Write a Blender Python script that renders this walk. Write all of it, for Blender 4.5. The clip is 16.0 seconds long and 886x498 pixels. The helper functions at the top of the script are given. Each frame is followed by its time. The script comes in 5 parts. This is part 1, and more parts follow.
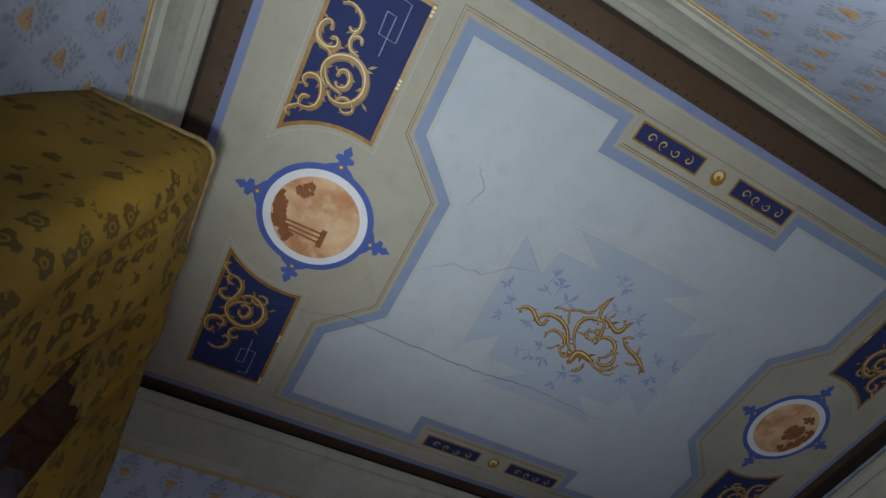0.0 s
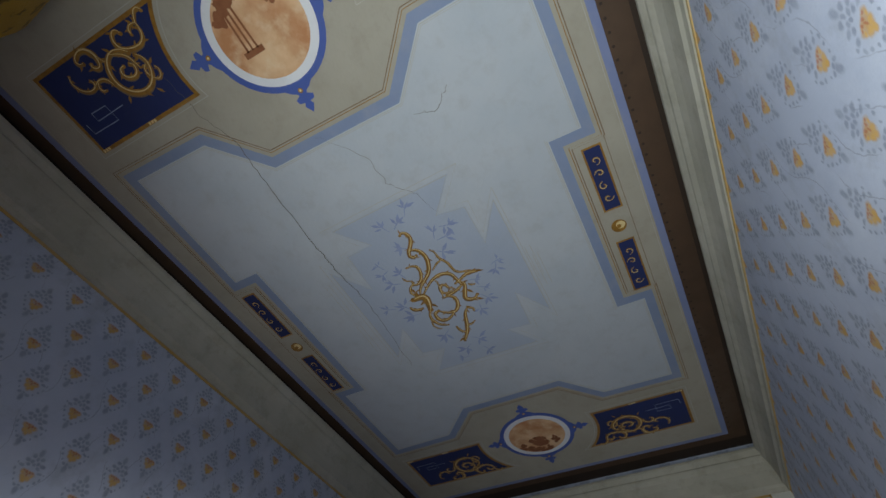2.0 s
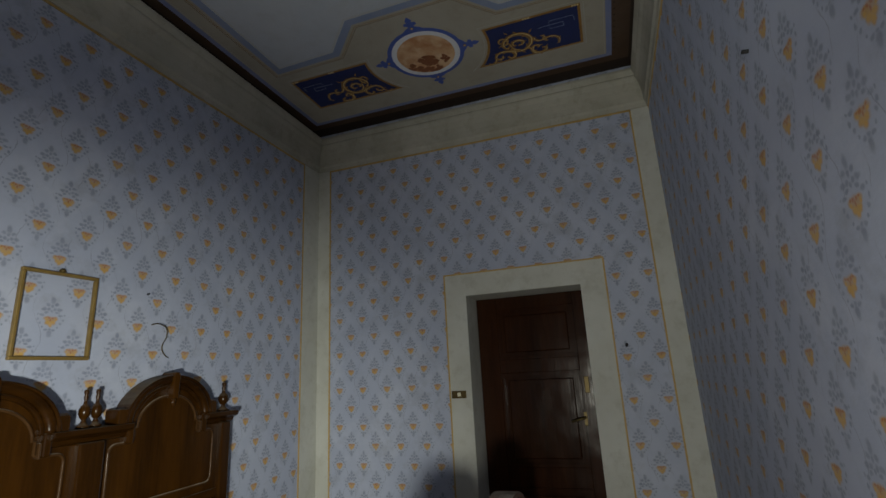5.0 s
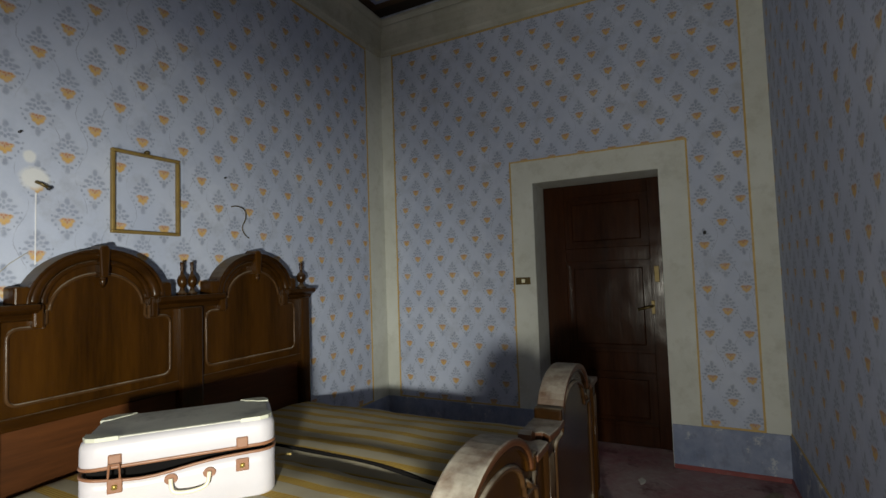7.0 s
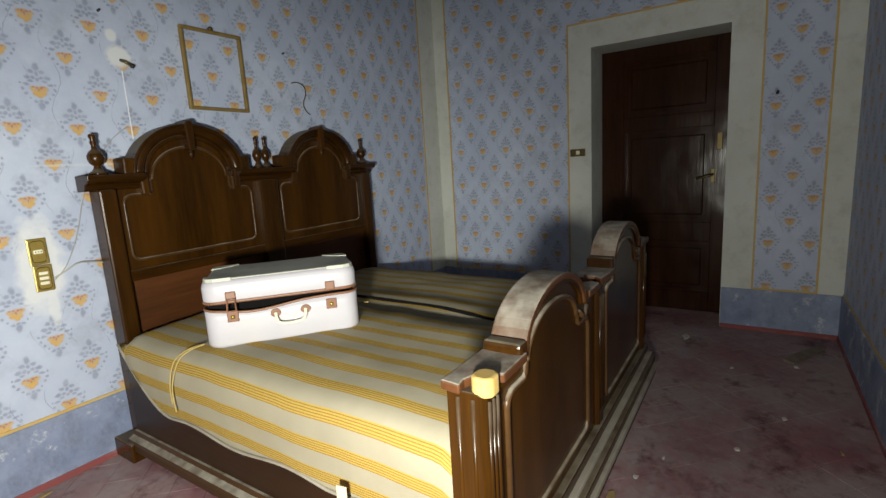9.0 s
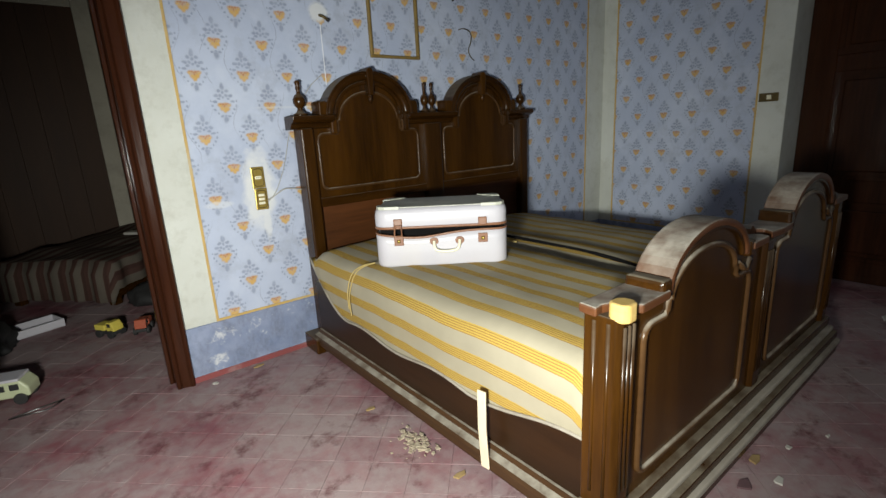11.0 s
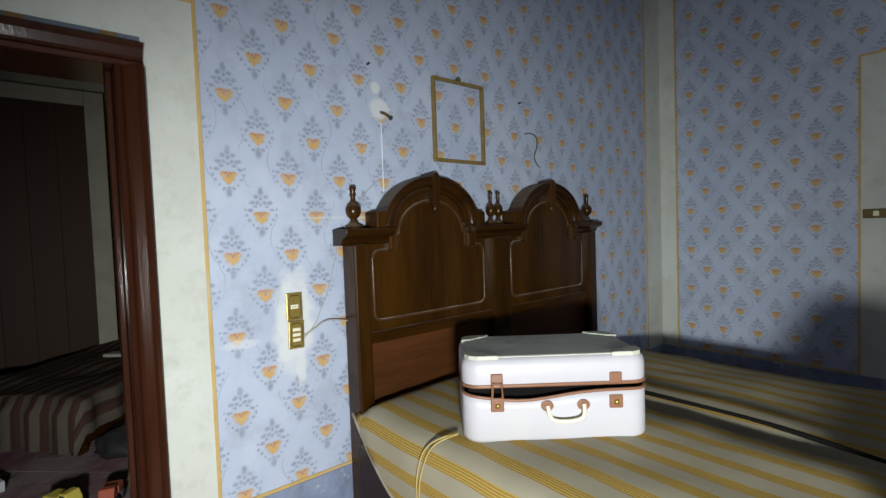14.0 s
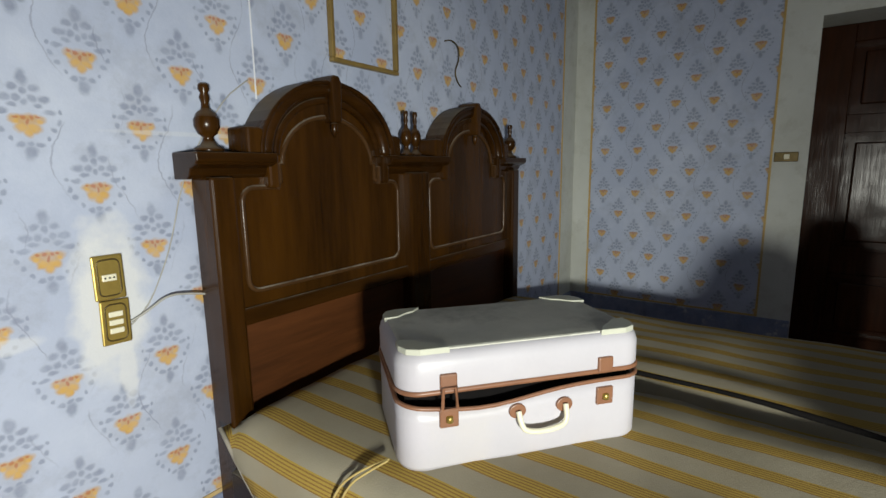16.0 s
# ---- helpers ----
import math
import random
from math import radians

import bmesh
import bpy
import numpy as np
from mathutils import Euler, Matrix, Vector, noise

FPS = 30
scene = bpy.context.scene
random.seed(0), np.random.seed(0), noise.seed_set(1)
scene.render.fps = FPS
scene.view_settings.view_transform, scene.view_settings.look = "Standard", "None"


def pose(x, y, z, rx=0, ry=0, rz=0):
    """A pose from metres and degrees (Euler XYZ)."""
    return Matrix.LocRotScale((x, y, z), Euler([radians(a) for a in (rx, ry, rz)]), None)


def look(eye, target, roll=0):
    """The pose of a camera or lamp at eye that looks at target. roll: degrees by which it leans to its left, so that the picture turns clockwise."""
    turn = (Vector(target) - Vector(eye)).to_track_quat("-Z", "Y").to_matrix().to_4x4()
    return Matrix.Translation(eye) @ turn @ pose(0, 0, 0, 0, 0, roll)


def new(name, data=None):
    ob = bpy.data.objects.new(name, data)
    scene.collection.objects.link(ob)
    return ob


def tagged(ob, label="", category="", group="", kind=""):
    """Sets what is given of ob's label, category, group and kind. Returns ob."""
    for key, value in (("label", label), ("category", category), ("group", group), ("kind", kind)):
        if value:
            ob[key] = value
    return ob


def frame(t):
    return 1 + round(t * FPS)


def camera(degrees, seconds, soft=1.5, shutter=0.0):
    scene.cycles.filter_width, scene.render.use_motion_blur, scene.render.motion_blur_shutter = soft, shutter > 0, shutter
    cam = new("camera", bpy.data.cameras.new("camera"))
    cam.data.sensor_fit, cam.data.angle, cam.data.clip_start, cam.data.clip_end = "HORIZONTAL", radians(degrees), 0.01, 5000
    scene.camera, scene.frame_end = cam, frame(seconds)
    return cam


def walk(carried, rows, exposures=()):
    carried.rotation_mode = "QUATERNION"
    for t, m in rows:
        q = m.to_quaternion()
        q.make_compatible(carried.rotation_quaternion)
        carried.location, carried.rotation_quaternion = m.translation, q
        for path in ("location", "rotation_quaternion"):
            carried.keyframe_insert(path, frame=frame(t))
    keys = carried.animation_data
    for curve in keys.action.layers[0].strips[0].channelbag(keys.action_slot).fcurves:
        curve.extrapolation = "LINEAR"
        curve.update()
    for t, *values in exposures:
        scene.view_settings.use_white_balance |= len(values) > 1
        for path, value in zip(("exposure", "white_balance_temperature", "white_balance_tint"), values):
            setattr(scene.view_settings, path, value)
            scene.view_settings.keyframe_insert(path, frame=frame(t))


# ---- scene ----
cam = camera(85.6, 16.0)
PATH = [
    (0, (-0.013, 0.05, 1.491), (0.472, 0.765, 3.294), -6.7),
    (0.5, (-0.003, 0.082, 1.493), (0.548, 0.791, 3.28), -2.8),
    (1, (-0.008, 0.079, 1.502), (0.613, 0.758, 3.277), 1.1),
    (1.5, (-0.037, 0.092, 1.488), (0.654, 0.701, 3.264), 7.7),
    (2, (-0.013, 0.103, 1.488), (0.979, 0.689, 3.123), 3.6),
    (2.5, (0.031, 0.103, 1.494), (1.249, 0.662, 2.978), 2.9),
    (3, (0.092, 0.091, 1.502), (1.477, 0.64, 2.836), 2.1),
    (3.5, (0.155, 0.078, 1.485), (1.705, 0.615, 2.629), -0.4),
    (4, (0.226, 0.069, 1.468), (1.948, 0.589, 2.343), -2.5),
    (4.5, (0.301, 0.038, 1.432), (2.114, 0.589, 2.07), -2.7),
    (4.7, (0.303, 0.04, 1.436), (2.135, 0.608, 2.002), -3.2),
    (6.8, (0.363, 0.055, 1.328), (2.165, 0.913, 1.472), -2.1),
    (7, (0.366, 0.059, 1.328), (2.147, 0.965, 1.431), -1.9),
    (7.5, (0.345, 0.059, 1.301), (2.077, 1.058, 1.314), -2.5),
    (8, (0.317, 0.06, 1.264), (2.009, 1.12, 1.144), -2.2),
    (8.5, (0.267, 0.059, 1.239), (1.931, 1.134, 0.967), -2.5),
    (9, (0.227, 0.039, 1.219), (1.873, 1.122, 0.874), -3.4),
    (9.5, (0.224, 0.002, 1.194), (1.774, 1.175, 0.723), -3.9),
    (10, (0.21, -0.033, 1.17), (1.619, 1.271, 0.61), -2.3),
    (10.2, (0.197, -0.048, 1.167), (1.556, 1.316, 0.624), -2.5),
    (12.3, (0.073, 0.117, 1.192), (1.172, 1.714, 0.699), -2.9),
    (12.5, (0.086, 0.169, 1.19), (1.214, 1.75, 0.708), -2.6),
    (13, (0.08, 0.316, 1.203), (1.164, 1.953, 0.821), -1.0),
    (13.5, (0.159, 0.48, 1.224), (1.287, 2.113, 0.978), -1.6),
    (14, (0.196, 0.675, 1.249), (1.481, 2.206, 1.165), -2.0),
    (14.5, (0.24, 0.858, 1.287), (1.666, 2.26, 1.315), -3.4),
    (15, (0.343, 0.988, 1.274), (1.828, 2.327, 1.296), -3.3),
    (15.5, (0.443, 1.093, 1.25), (1.959, 2.386, 1.082), -0.7),
    (16, (0.493, 1.164, 1.214), (2.095, 2.315, 0.881), -0.8),
]
EXPOSURES = [(0, 0.25, 6500, 10), (2, 0.2, 6650, 10), (3.5, -0.08, 6850, 10), (4.7, -0.2, 7200, 10), (6.8, 0.0, 7400, 10), (8, 0.0, 7300, 10), (10.2, -0.15, 7000, 10),
             (12.3, -0.15, 6700, 10), (14, -0.08, 6500, 10), (15, -0.12, 6500, 10), (16, -0.15, 6950, 10)]
walk(cam, [(t, look(eye, target, roll)) for t, eye, target, roll in PATH], EXPOSURES)

# ---- world and light: a dark shuttered room, lit by torch light only ----
world = bpy.data.worlds.new("world")
scene.world = world
world.use_nodes = True
world.node_tree.nodes["Background"].inputs[0].default_value = (0.05, 0.06, 0.08, 1)
world.node_tree.nodes["Background"].inputs[1].default_value = 0.05


def torch(name, eye, target, watts, cone, colour, radius):
    lamp = bpy.data.lights.new(name, "SPOT")
    lamp.energy, lamp.color, lamp.shadow_soft_size = watts, colour, radius
    lamp.spot_size, lamp.spot_blend = radians(cone), 0.85
    ob = new(name, lamp)
    ob.matrix_world = look(eye, target)
    return ob


# three fixed lamps stand for one torch that was carried about
torch("torch_light", (-0.24, 0.0, 0.97), (0.96, 1.74, 0.40), 370, 98, (0.94, 1.0, 0.975), 0.08)
# extra lamp beside the first, added to brighten the east wall and floor
torch("torch_light", (-0.22, 0.02, 0.965), (3.93, -0.16, 0.70), 124, 104, (0.95, 1.0, 0.96), 0.08)
torch("torch_light", (-0.05, 0.26, 1.52), (0.62, 0.05, 3.50), 92, 114, (0.91, 1.0, 1.0), 0.05)

# ---- plan ----
WX, EX, SY, NY, CZ = -0.80, 3.93, -0.45, 2.45, 3.68
BASE = 0.283
GOLD_Z = 3.30


# ---- node materials ----
class Nodes:
    def __init__(self, name):
        self.m = bpy.data.materials.new(name)
        self.m.use_nodes = True
        self.t = self.m.node_tree
        self.b = self.t.nodes["Principled BSDF"]

    def n(self, kind, **inputs):
        node = self.t.nodes.new("ShaderNode" + kind)
        return node

    def put(self, socket, value):
        if isinstance(value, (int, float)):
            socket.default_value = value
        elif isinstance(value, tuple):
            socket.default_value = value if len(value) == 3 and socket.type == "VECTOR" else (*value, 1)[:4]
        else:
            self.t.links.new(value, socket)

    def math(self, op, a, b=0.0, c=0.0):
        node = self.n("Math")
        node.operation = op
        for s, v in zip(node.inputs, (a, b, c)):
            self.put(s, v)
        return node.outputs[0]

    def vec(self, op, a, b=(0.0, 0.0, 0.0)):
        node = self.n("VectorMath")
        node.operation = op
        self.put(node.inputs[0], a)
        self.put(node.inputs[1], b)
        return node.outputs["Value"] if op == "LENGTH" else node.outputs[0]

    def mix(self, f, a, b):
        node = self.n("Mix")
        node.data_type = "RGBA"
        self.put(node.inputs[0], f)
        self.put(node.inputs[6], a)
        self.put(node.inputs[7], b)
        return node.outputs[2]

    def where(self, kind="Object"):
        return self.n("TexCoord").outputs[kind]

    def pos(self):
        return self.n("NewGeometry").outputs["Position"]

    def noise(self, v, scale, detail=4.0, stretch=None, rough=0.55):
        if stretch:
            v = self.vec("MULTIPLY", v, stretch)
        node = self.n("TexNoise")
        self.put(node.inputs["Vector"], v)
        node.inputs["Scale"].default_value, node.inputs["Detail"].default_value = scale, detail
        node.inputs["Roughness"].default_value = rough
        return node.outputs[0]

    def ramp(self, f, lo, hi):
        node = self.n("MapRange")
        self.put(node.inputs[0], f)
        node.inputs[1].default_value, node.inputs[2].default_value = lo, hi
        return node.outputs[0]

    def bump(self, height, strength, distance=0.01):
        node = self.n("Bump")
        node.inputs["Strength"].default_value, node.inputs["Distance"].default_value = strength, distance
        self.put(node.inputs["Height"], height)
        self.t.links.new(node.outputs[0], self.b.inputs["Normal"])

    def finish(self, colour, rough=0.7, metal=0.0, spec=0.5):
        self.put(self.b.inputs["Base Color"], colour)
        self.put(self.b.inputs["Roughness"], rough)
        self.b.inputs["Metallic"].default_value = metal
        self.b.inputs["Specular IOR Level"].default_value = spec
        return self.m


def surf(name, a, b, rough=0.7, metal=0.0, scale=6.0, fine=60.0, bump=0.15, dirt=None, spec=0.5, jitter=0.0):
    """Two tones mixed at two scales, with fine relief and optional dirt."""
    k = Nodes(name)
    p = k.pos()
    big, small = k.noise(p, scale, 5), k.noise(p, fine, 4)
    f = k.math("ADD", k.math("MULTIPLY", k.ramp(big, 0.3, 0.7), 0.7), k.math("MULTIPLY", small, 0.3))
    colour = k.mix(f, a, b)
    if dirt:
        colour = k.mix(k.math("MULTIPLY", k.ramp(k.noise(p, scale * 0.37, 7, rough=0.7), 0.52, 0.72), 0.7), colour, dirt)
    if jitter:
        info = k.n("ObjectInfo").outputs["Random"]
        colour = k.mix(k.math("MULTIPLY", info, jitter), colour, tuple(0.45 * c for c in a))
    if bump:
        k.bump(small, bump, 0.004)
    r = k.math("ADD", rough - 0.08, k.math("MULTIPLY", big, 0.16))
    return k.finish(colour, r, metal, spec)


def wood(name, a, b, along="z", rough=0.33, fine=1.0, dust=None, wave=1.6):
    k = Nodes(name)
    p = k.pos()
    st = {"x": (0.09, 1, 1), "y": (1, 0.09, 1), "z": (1, 1, 0.09)}[along]
    grain = k.noise(p, 55 * fine, 5, st, 0.65)
    figure = k.noise(p, 7, 3, st)
    f = k.math("ADD", k.math("MULTIPLY", k.ramp(grain, 0.25, 0.75), 0.45), k.math("MULTIPLY", k.ramp(figure, 0.3, 0.7), 0.55))
    colour = k.mix(f, a, b)
    if dust:
        up = k.n("SeparateXYZ")
        k.t.links.new(k.n("NewGeometry").outputs["Normal"], up.inputs[0])
        f2 = k.math("MULTIPLY", k.ramp(up.outputs[2], 0.35, 0.9), k.ramp(k.noise(p, 13, 7, rough=0.62), 0.26, 0.62))
        colour = k.mix(f2, colour, dust)
        rough = k.math("ADD", rough, k.math("MULTIPLY", f2, 0.5))
    k.bump(k.math("ADD", grain, k.math("MULTIPLY", k.noise(p, 7, 0.5), wave)), 0.16, 0.004)
    return k.finish(colour, rough, 0, 0.25)


def plaster(name, a, b, stain):
    k = Nodes(name)
    p = k.pos()
    colour = k.mix(k.ramp(k.noise(p, 3.0, 6), 0.3, 0.7), a, b)
    colour = k.mix(k.math("MULTIPLY", k.ramp(k.noise(p, 9, 8, rough=0.7), 0.5, 0.75), 0.6), colour, stain)
    k.bump(k.noise(p, 45, 6), 0.25, 0.006)
    return k.finish(colour, 0.8)


def wallpaper(name, axis, u0, v0, bare=()):
    """Lilac paper with a half-drop repeat of orange flowers, slate sprigs and thin tendrils."""
    A, B = 0.2165, 0.1435
    k = Nodes(name)
    p = k.pos()
    wob = k.n("TexNoise")
    k.put(wob.inputs["Vector"], p)
    wob.inputs["Scale"].default_value = 55
    wob.inputs["Detail"].default_value = 3
    q = k.vec("ADD", p, k.vec("MULTIPLY", k.vec("SUBTRACT", wob.outputs["Color"], (0.5, 0.5, 0.5)), (0.012, 0.012, 0.012)))
    s = k.n("SeparateXYZ")
    k.t.links.new(q, s.inputs[0])
    u = k.math("SUBTRACT", s.outputs[axis], u0)
    v = k.math("SUBTRACT", s.outputs[2], v0 + 0.020)
    # rhombic cells: each point belongs to the motif whose rhombus it lies in
    ua = k.math("SUBTRACT", k.math("FLOORED_MODULO", k.math("ADD", u, A / 2), A), A / 2)
    va = k.math("SUBTRACT", k.math("FLOORED_MODULO", k.math("ADD", v, B), 2 * B), B)
    ub = k.math("SUBTRACT", k.math("FLOORED_MODULO", u, A), A / 2)
    vb = k.math("SUBTRACT", k.math("FLOORED_MODULO", v, 2 * B), B)
    mine = k.math("LESS_THAN", k.math("ADD", k.math("MULTIPLY", k.math("ABSOLUTE", ua), 2 / A), k.math("DIVIDE", k.math("ABSOLUTE", va), B)), 1.0)
    uu = k.math("ADD", ub, k.math("MULTIPLY", mine, k.math("SUBTRACT", ua, ub)))
    vv = k.math("ADD", k.math("ADD", vb, k.math("MULTIPLY", mine, k.math("SUBTRACT", va, vb))), 0.020)
    au = k.math("ABSOLUTE", uu)
    cell = k.n("CombineXYZ")
    k.put(cell.inputs[0], au)
    k.put(cell.inputs[1], vv)
    c = cell.outputs[0]

    def blots(shapes, soft=0.3):
        total = 0.0
        for x, y, rx, ry in [(a * 0.92, b * 0.92, e * 0.92, g * 0.92) for a, b, e, g in shapes]:
            d = k.vec("LENGTH", k.vec("DIVIDE", k.vec("SUBTRACT", c, (x, y, 0.0)), (rx, ry, 1.0)))
            total = k.math("MAXIMUM", total, k.ramp(d, 1.0 + soft, 1.0 - soft))
        return total

    leaf = blots([(0, 0.101, 0.0105, 0.017), (0.020, 0.080, 0.010, 0.008), (0, 0.073, 0.0065, 0.009), (0.035, 0.056, 0.012, 0.008), (0.014, 0.056, 0.0075, 0.008),
                  (0, 0.048, 0.006, 0.007), (0.024, 0.040, 0.009, 0.006), (0.043, 0.027, 0.011, 0.006), (0.058, 0.006, 0.005, 0.007), (0.047, -0.012, 0.006, 0.006),
                  (0.062, 0.030, 0.004, 0.005), (0.018, -0.046, 0.008, 0.006), (0, -0.063, 0.0105, 0.017), (0, -0.043, 0.007, 0.005), (0.034, -0.032, 0.004, 0.005)], 0.38)
    shade = blots([(0, 0.06, 0.036, 0.050), (0, 0.0, 0.054, 0.030), (0, -0.05, 0.022, 0.028)], 0.45)
    flower = blots([(0.018, 0.010, 0.015, 0.011), (0, 0.004, 0.024, 0.017), (0.010, -0.008, 0.014, 0.013), (0, -0.020, 0.010, 0.011)], 0.3)
    heart = blots([(0.010, -0.008, 0.010, 0.008), (0, -0.018, 0.008, 0.008), (0.022, 0.004, 0.005, 0.006)], 0.4)
    dots = blots([(0.008, 0.014, 0.005, 0.005), (0.0, 0.004, 0.003, 0.007), (0.020, 0.015, 0.004, 0.003)], 0.4)
    wave = k.math("MULTIPLY", k.math("SINE", k.math("MULTIPLY", k.math("ADD", v, 0.03), math.pi / B)), 0.024)
    lane = k.math("SUBTRACT", k.math("FLOORED_MODULO", k.math("SUBTRACT", u, wave), A / 2), A / 4)
    stem = k.math("MULTIPLY", k.ramp(k.math("ABSOLUTE", lane), 0.0024, 0.0009), k.ramp(k.noise(p, 7, 3), 0.46, 0.58))
    big, fine = k.noise(p, 1.6, 6, rough=0.65), k.noise(p, 130, 3)
    paper = k.mix(k.ramp(big, 0.35, 0.68), (0.38, 0.43, 0.56), (0.455, 0.505, 0.63))
    paper = k.mix(k.math("MULTIPLY", k.ramp(k.noise(k.vec("ADD", p, (1.7, 4.3, 2.9)), 2.7, 7, rough=0.7), 0.50, 0.72), 0.6), paper, (0.54, 0.585, 0.69))
    paper = k.mix(k.math("MULTIPLY", k.ramp(k.noise(p, 4.5, 8, rough=0.7), 0.53, 0.74), 0.6), paper, (0.27, 0.285, 0.34))
    fade = k.math("ADD", 0.12, k.math("MULTIPLY", k.noise(p, 34, 5), 1.0))
    paper = k.mix(k.math("MULTIPLY", shade, 0.16), paper, (0.28, 0.30, 0.37))
    colour = k.mix(k.math("MULTIPLY", stem, 0.55), paper, (0.22, 0.235, 0.31))
    colour = k.mix(k.math("MULTIPLY", leaf, fade), colour, (0.20, 0.23, 0.315))
    colour = k.mix(k.math("MULTIPLY", flower, k.math("ADD", fade, 0.1)), colour, (0.48, 0.28, 0.075))
    colour = k.mix(k.math("MULTIPLY", heart, 0.6), colour, (0.60, 0.36, 0.075))
    colour = k.mix(k.math("MULTIPLY", dots, 0.55), colour, (0.36, 0.075, 0.03))
    flat = k.n("CombineXYZ")
    sp = k.n("SeparateXYZ")
    k.t.links.new(p, sp.inputs[0])
    k.put(flat.inputs[0], sp.outputs[axis])
    k.put(flat.inputs[1], sp.outputs[2])
    for x, y, rx, ry, power in bare:
        d = k.vec("LENGTH", k.vec("DIVIDE", k.vec("SUBTRACT", flat.outputs[0], (x, y, 0.0)), (rx, ry, 1.0)))
        d = k.math("ADD", d, k.math("MULTIPLY", k.math("SUBTRACT", k.noise(p, 16, 5), 0.5), 1.1))
        colour = k.mix(k.math("MULTIPLY", k.ramp(d, 1.22, 0.80), power), colour, (0.62, 0.635, 0.66))
    k.bump(k.math("ADD", k.noise(p, 5, 5), k.math("MULTIPLY", fine, 0.25)), 0.25, 0.008)
    return k.finish(colour, k.math("ADD", 0.42, k.math("MULTIPLY", big, 0.25)), 0, 0.35)


def striped(name, base, lines, step, group, count, dirt, rough=0.85):
    """Ticking: groups of fine lines across the cloth, by the cloth's own u."""
    k = Nodes(name)
    uv = k.where("UV")
    s = k.n("SeparateXYZ")
    k.t.links.new(uv, s.inputs[0])
    p = k.pos()
    u = k.math("ADD", s.outputs[0], k.math("MULTIPLY", k.noise(p, 3, 2), 0.008))
    r = k.math("FLOORED_MODULO", u, step)
    inside = k.math("LESS_THAN", r, group)
    fine = k.math("GREATER_THAN", k.math("SINE", k.math("MULTIPLY", r, 2 * math.pi * count / group)), 0.35)
    weave = k.noise(p, 260, 2)
    cloth = k.mix(k.ramp(k.noise(p, 3.5, 6), 0.3, 0.7), base, tuple(0.8 * c for c in base))
    cloth = k.mix(k.math("MULTIPLY", k.ramp(k.noise(p, 2.3, 8, rough=0.7), 0.55, 0.75), 0.5), cloth, dirt)
    inner = k.mix(fine, lines[0], lines[1])
    colour = k.mix(k.math("MULTIPLY", inside, 0.92), cloth, inner)
    k.bump(k.math("ADD", weave, k.math("MULTIPLY", k.noise(p, 22, 4), 1.5)), 0.2, 0.004)
    return k.finish(colour, rough, 0, 0.2)


def brocade(name):
    k = Nodes(name)
    p = k.pos()
    v = k.n("TexVoronoi")
    k.put(v.inputs["Vector"], p)
    v.inputs["Scale"].default_value = 15.0
    v.inputs["Randomness"].default_value = 0.55
    petal = k.noise(p, 46, 2)
    f = k.ramp(k.math("ADD", v.outputs["Distance"], k.math("MULTIPLY", k.math("SUBTRACT", petal, 0.5), 0.75)), 0.40, 0.34)
    ring = k.ramp(k.math("ABSOLUTE", k.math("SUBTRACT", v.outputs["Distance"], 0.14)), 0.05, 0.02)
    f = k.math("MULTIPLY", f, k.math("SUBTRACT", 1.0, k.math("MULTIPLY", ring, 0.8)))
    cloth = k.mix(k.ramp(k.noise(p, 4, 5), 0.3, 0.7), (0.52, 0.32, 0.036), (0.36, 0.21, 0.02))
    colour = k.mix(k.math("MULTIPLY", f, 0.75), cloth, (0.10, 0.055, 0.009))
    k.bump(k.math("ADD", k.math("MULTIPLY", f, 0.6), k.noise(p, 240, 2)), 0.3, 0.004)
    return k.finish(colour, 0.5, 0, 0.5)


def cement_tile(name):
    """Dark red cement tile under grey dust and dark stains."""
    k = Nodes(name)
    p = k.pos()
    info = k.n("ObjectInfo").outputs["Random"]
    colour = k.mix(k.ramp(k.noise(p, 11, 5), 0.3, 0.7), (0.27, 0.098, 0.112), (0.19, 0.07, 0.085))
    colour = k.mix(k.math("MULTIPLY", info, 0.30), colour, (0.11, 0.045, 0.06))
    dust = k.ramp(k.math("ADD", k.math("MULTIPLY", k.noise(p, 1.9, 7, rough=0.65), 0.8), k.math("MULTIPLY", k.noise(p, 24, 5), 0.25)), 0.40, 0.60)
    colour = k.mix(k.math("MULTIPLY", dust, 0.72), colour, (0.32, 0.275, 0.27))
    stain = k.ramp(k.noise(k.vec("ADD", p, (7.3, 2.1, 0.0)), 4.2, 8, rough=0.72), 0.54, 0.66)
    colour = k.mix(k.math("MULTIPLY", stain, 0.85), colour, (0.085, 0.021, 0.025))
    specks = k.ramp(k.noise(p, 85, 3), 0.68, 0.74)
    colour = k.mix(k.math("MULTIPLY", specks, 0.6), colour, (0.40, 0.37, 0.34))
    k.bump(k.noise(p, 60, 5), 0.25, 0.004)
    return k.finish(colour, k.math("ADD", 0.55, k.math("MULTIPLY", dust, 0.35)), 0, 0.4)


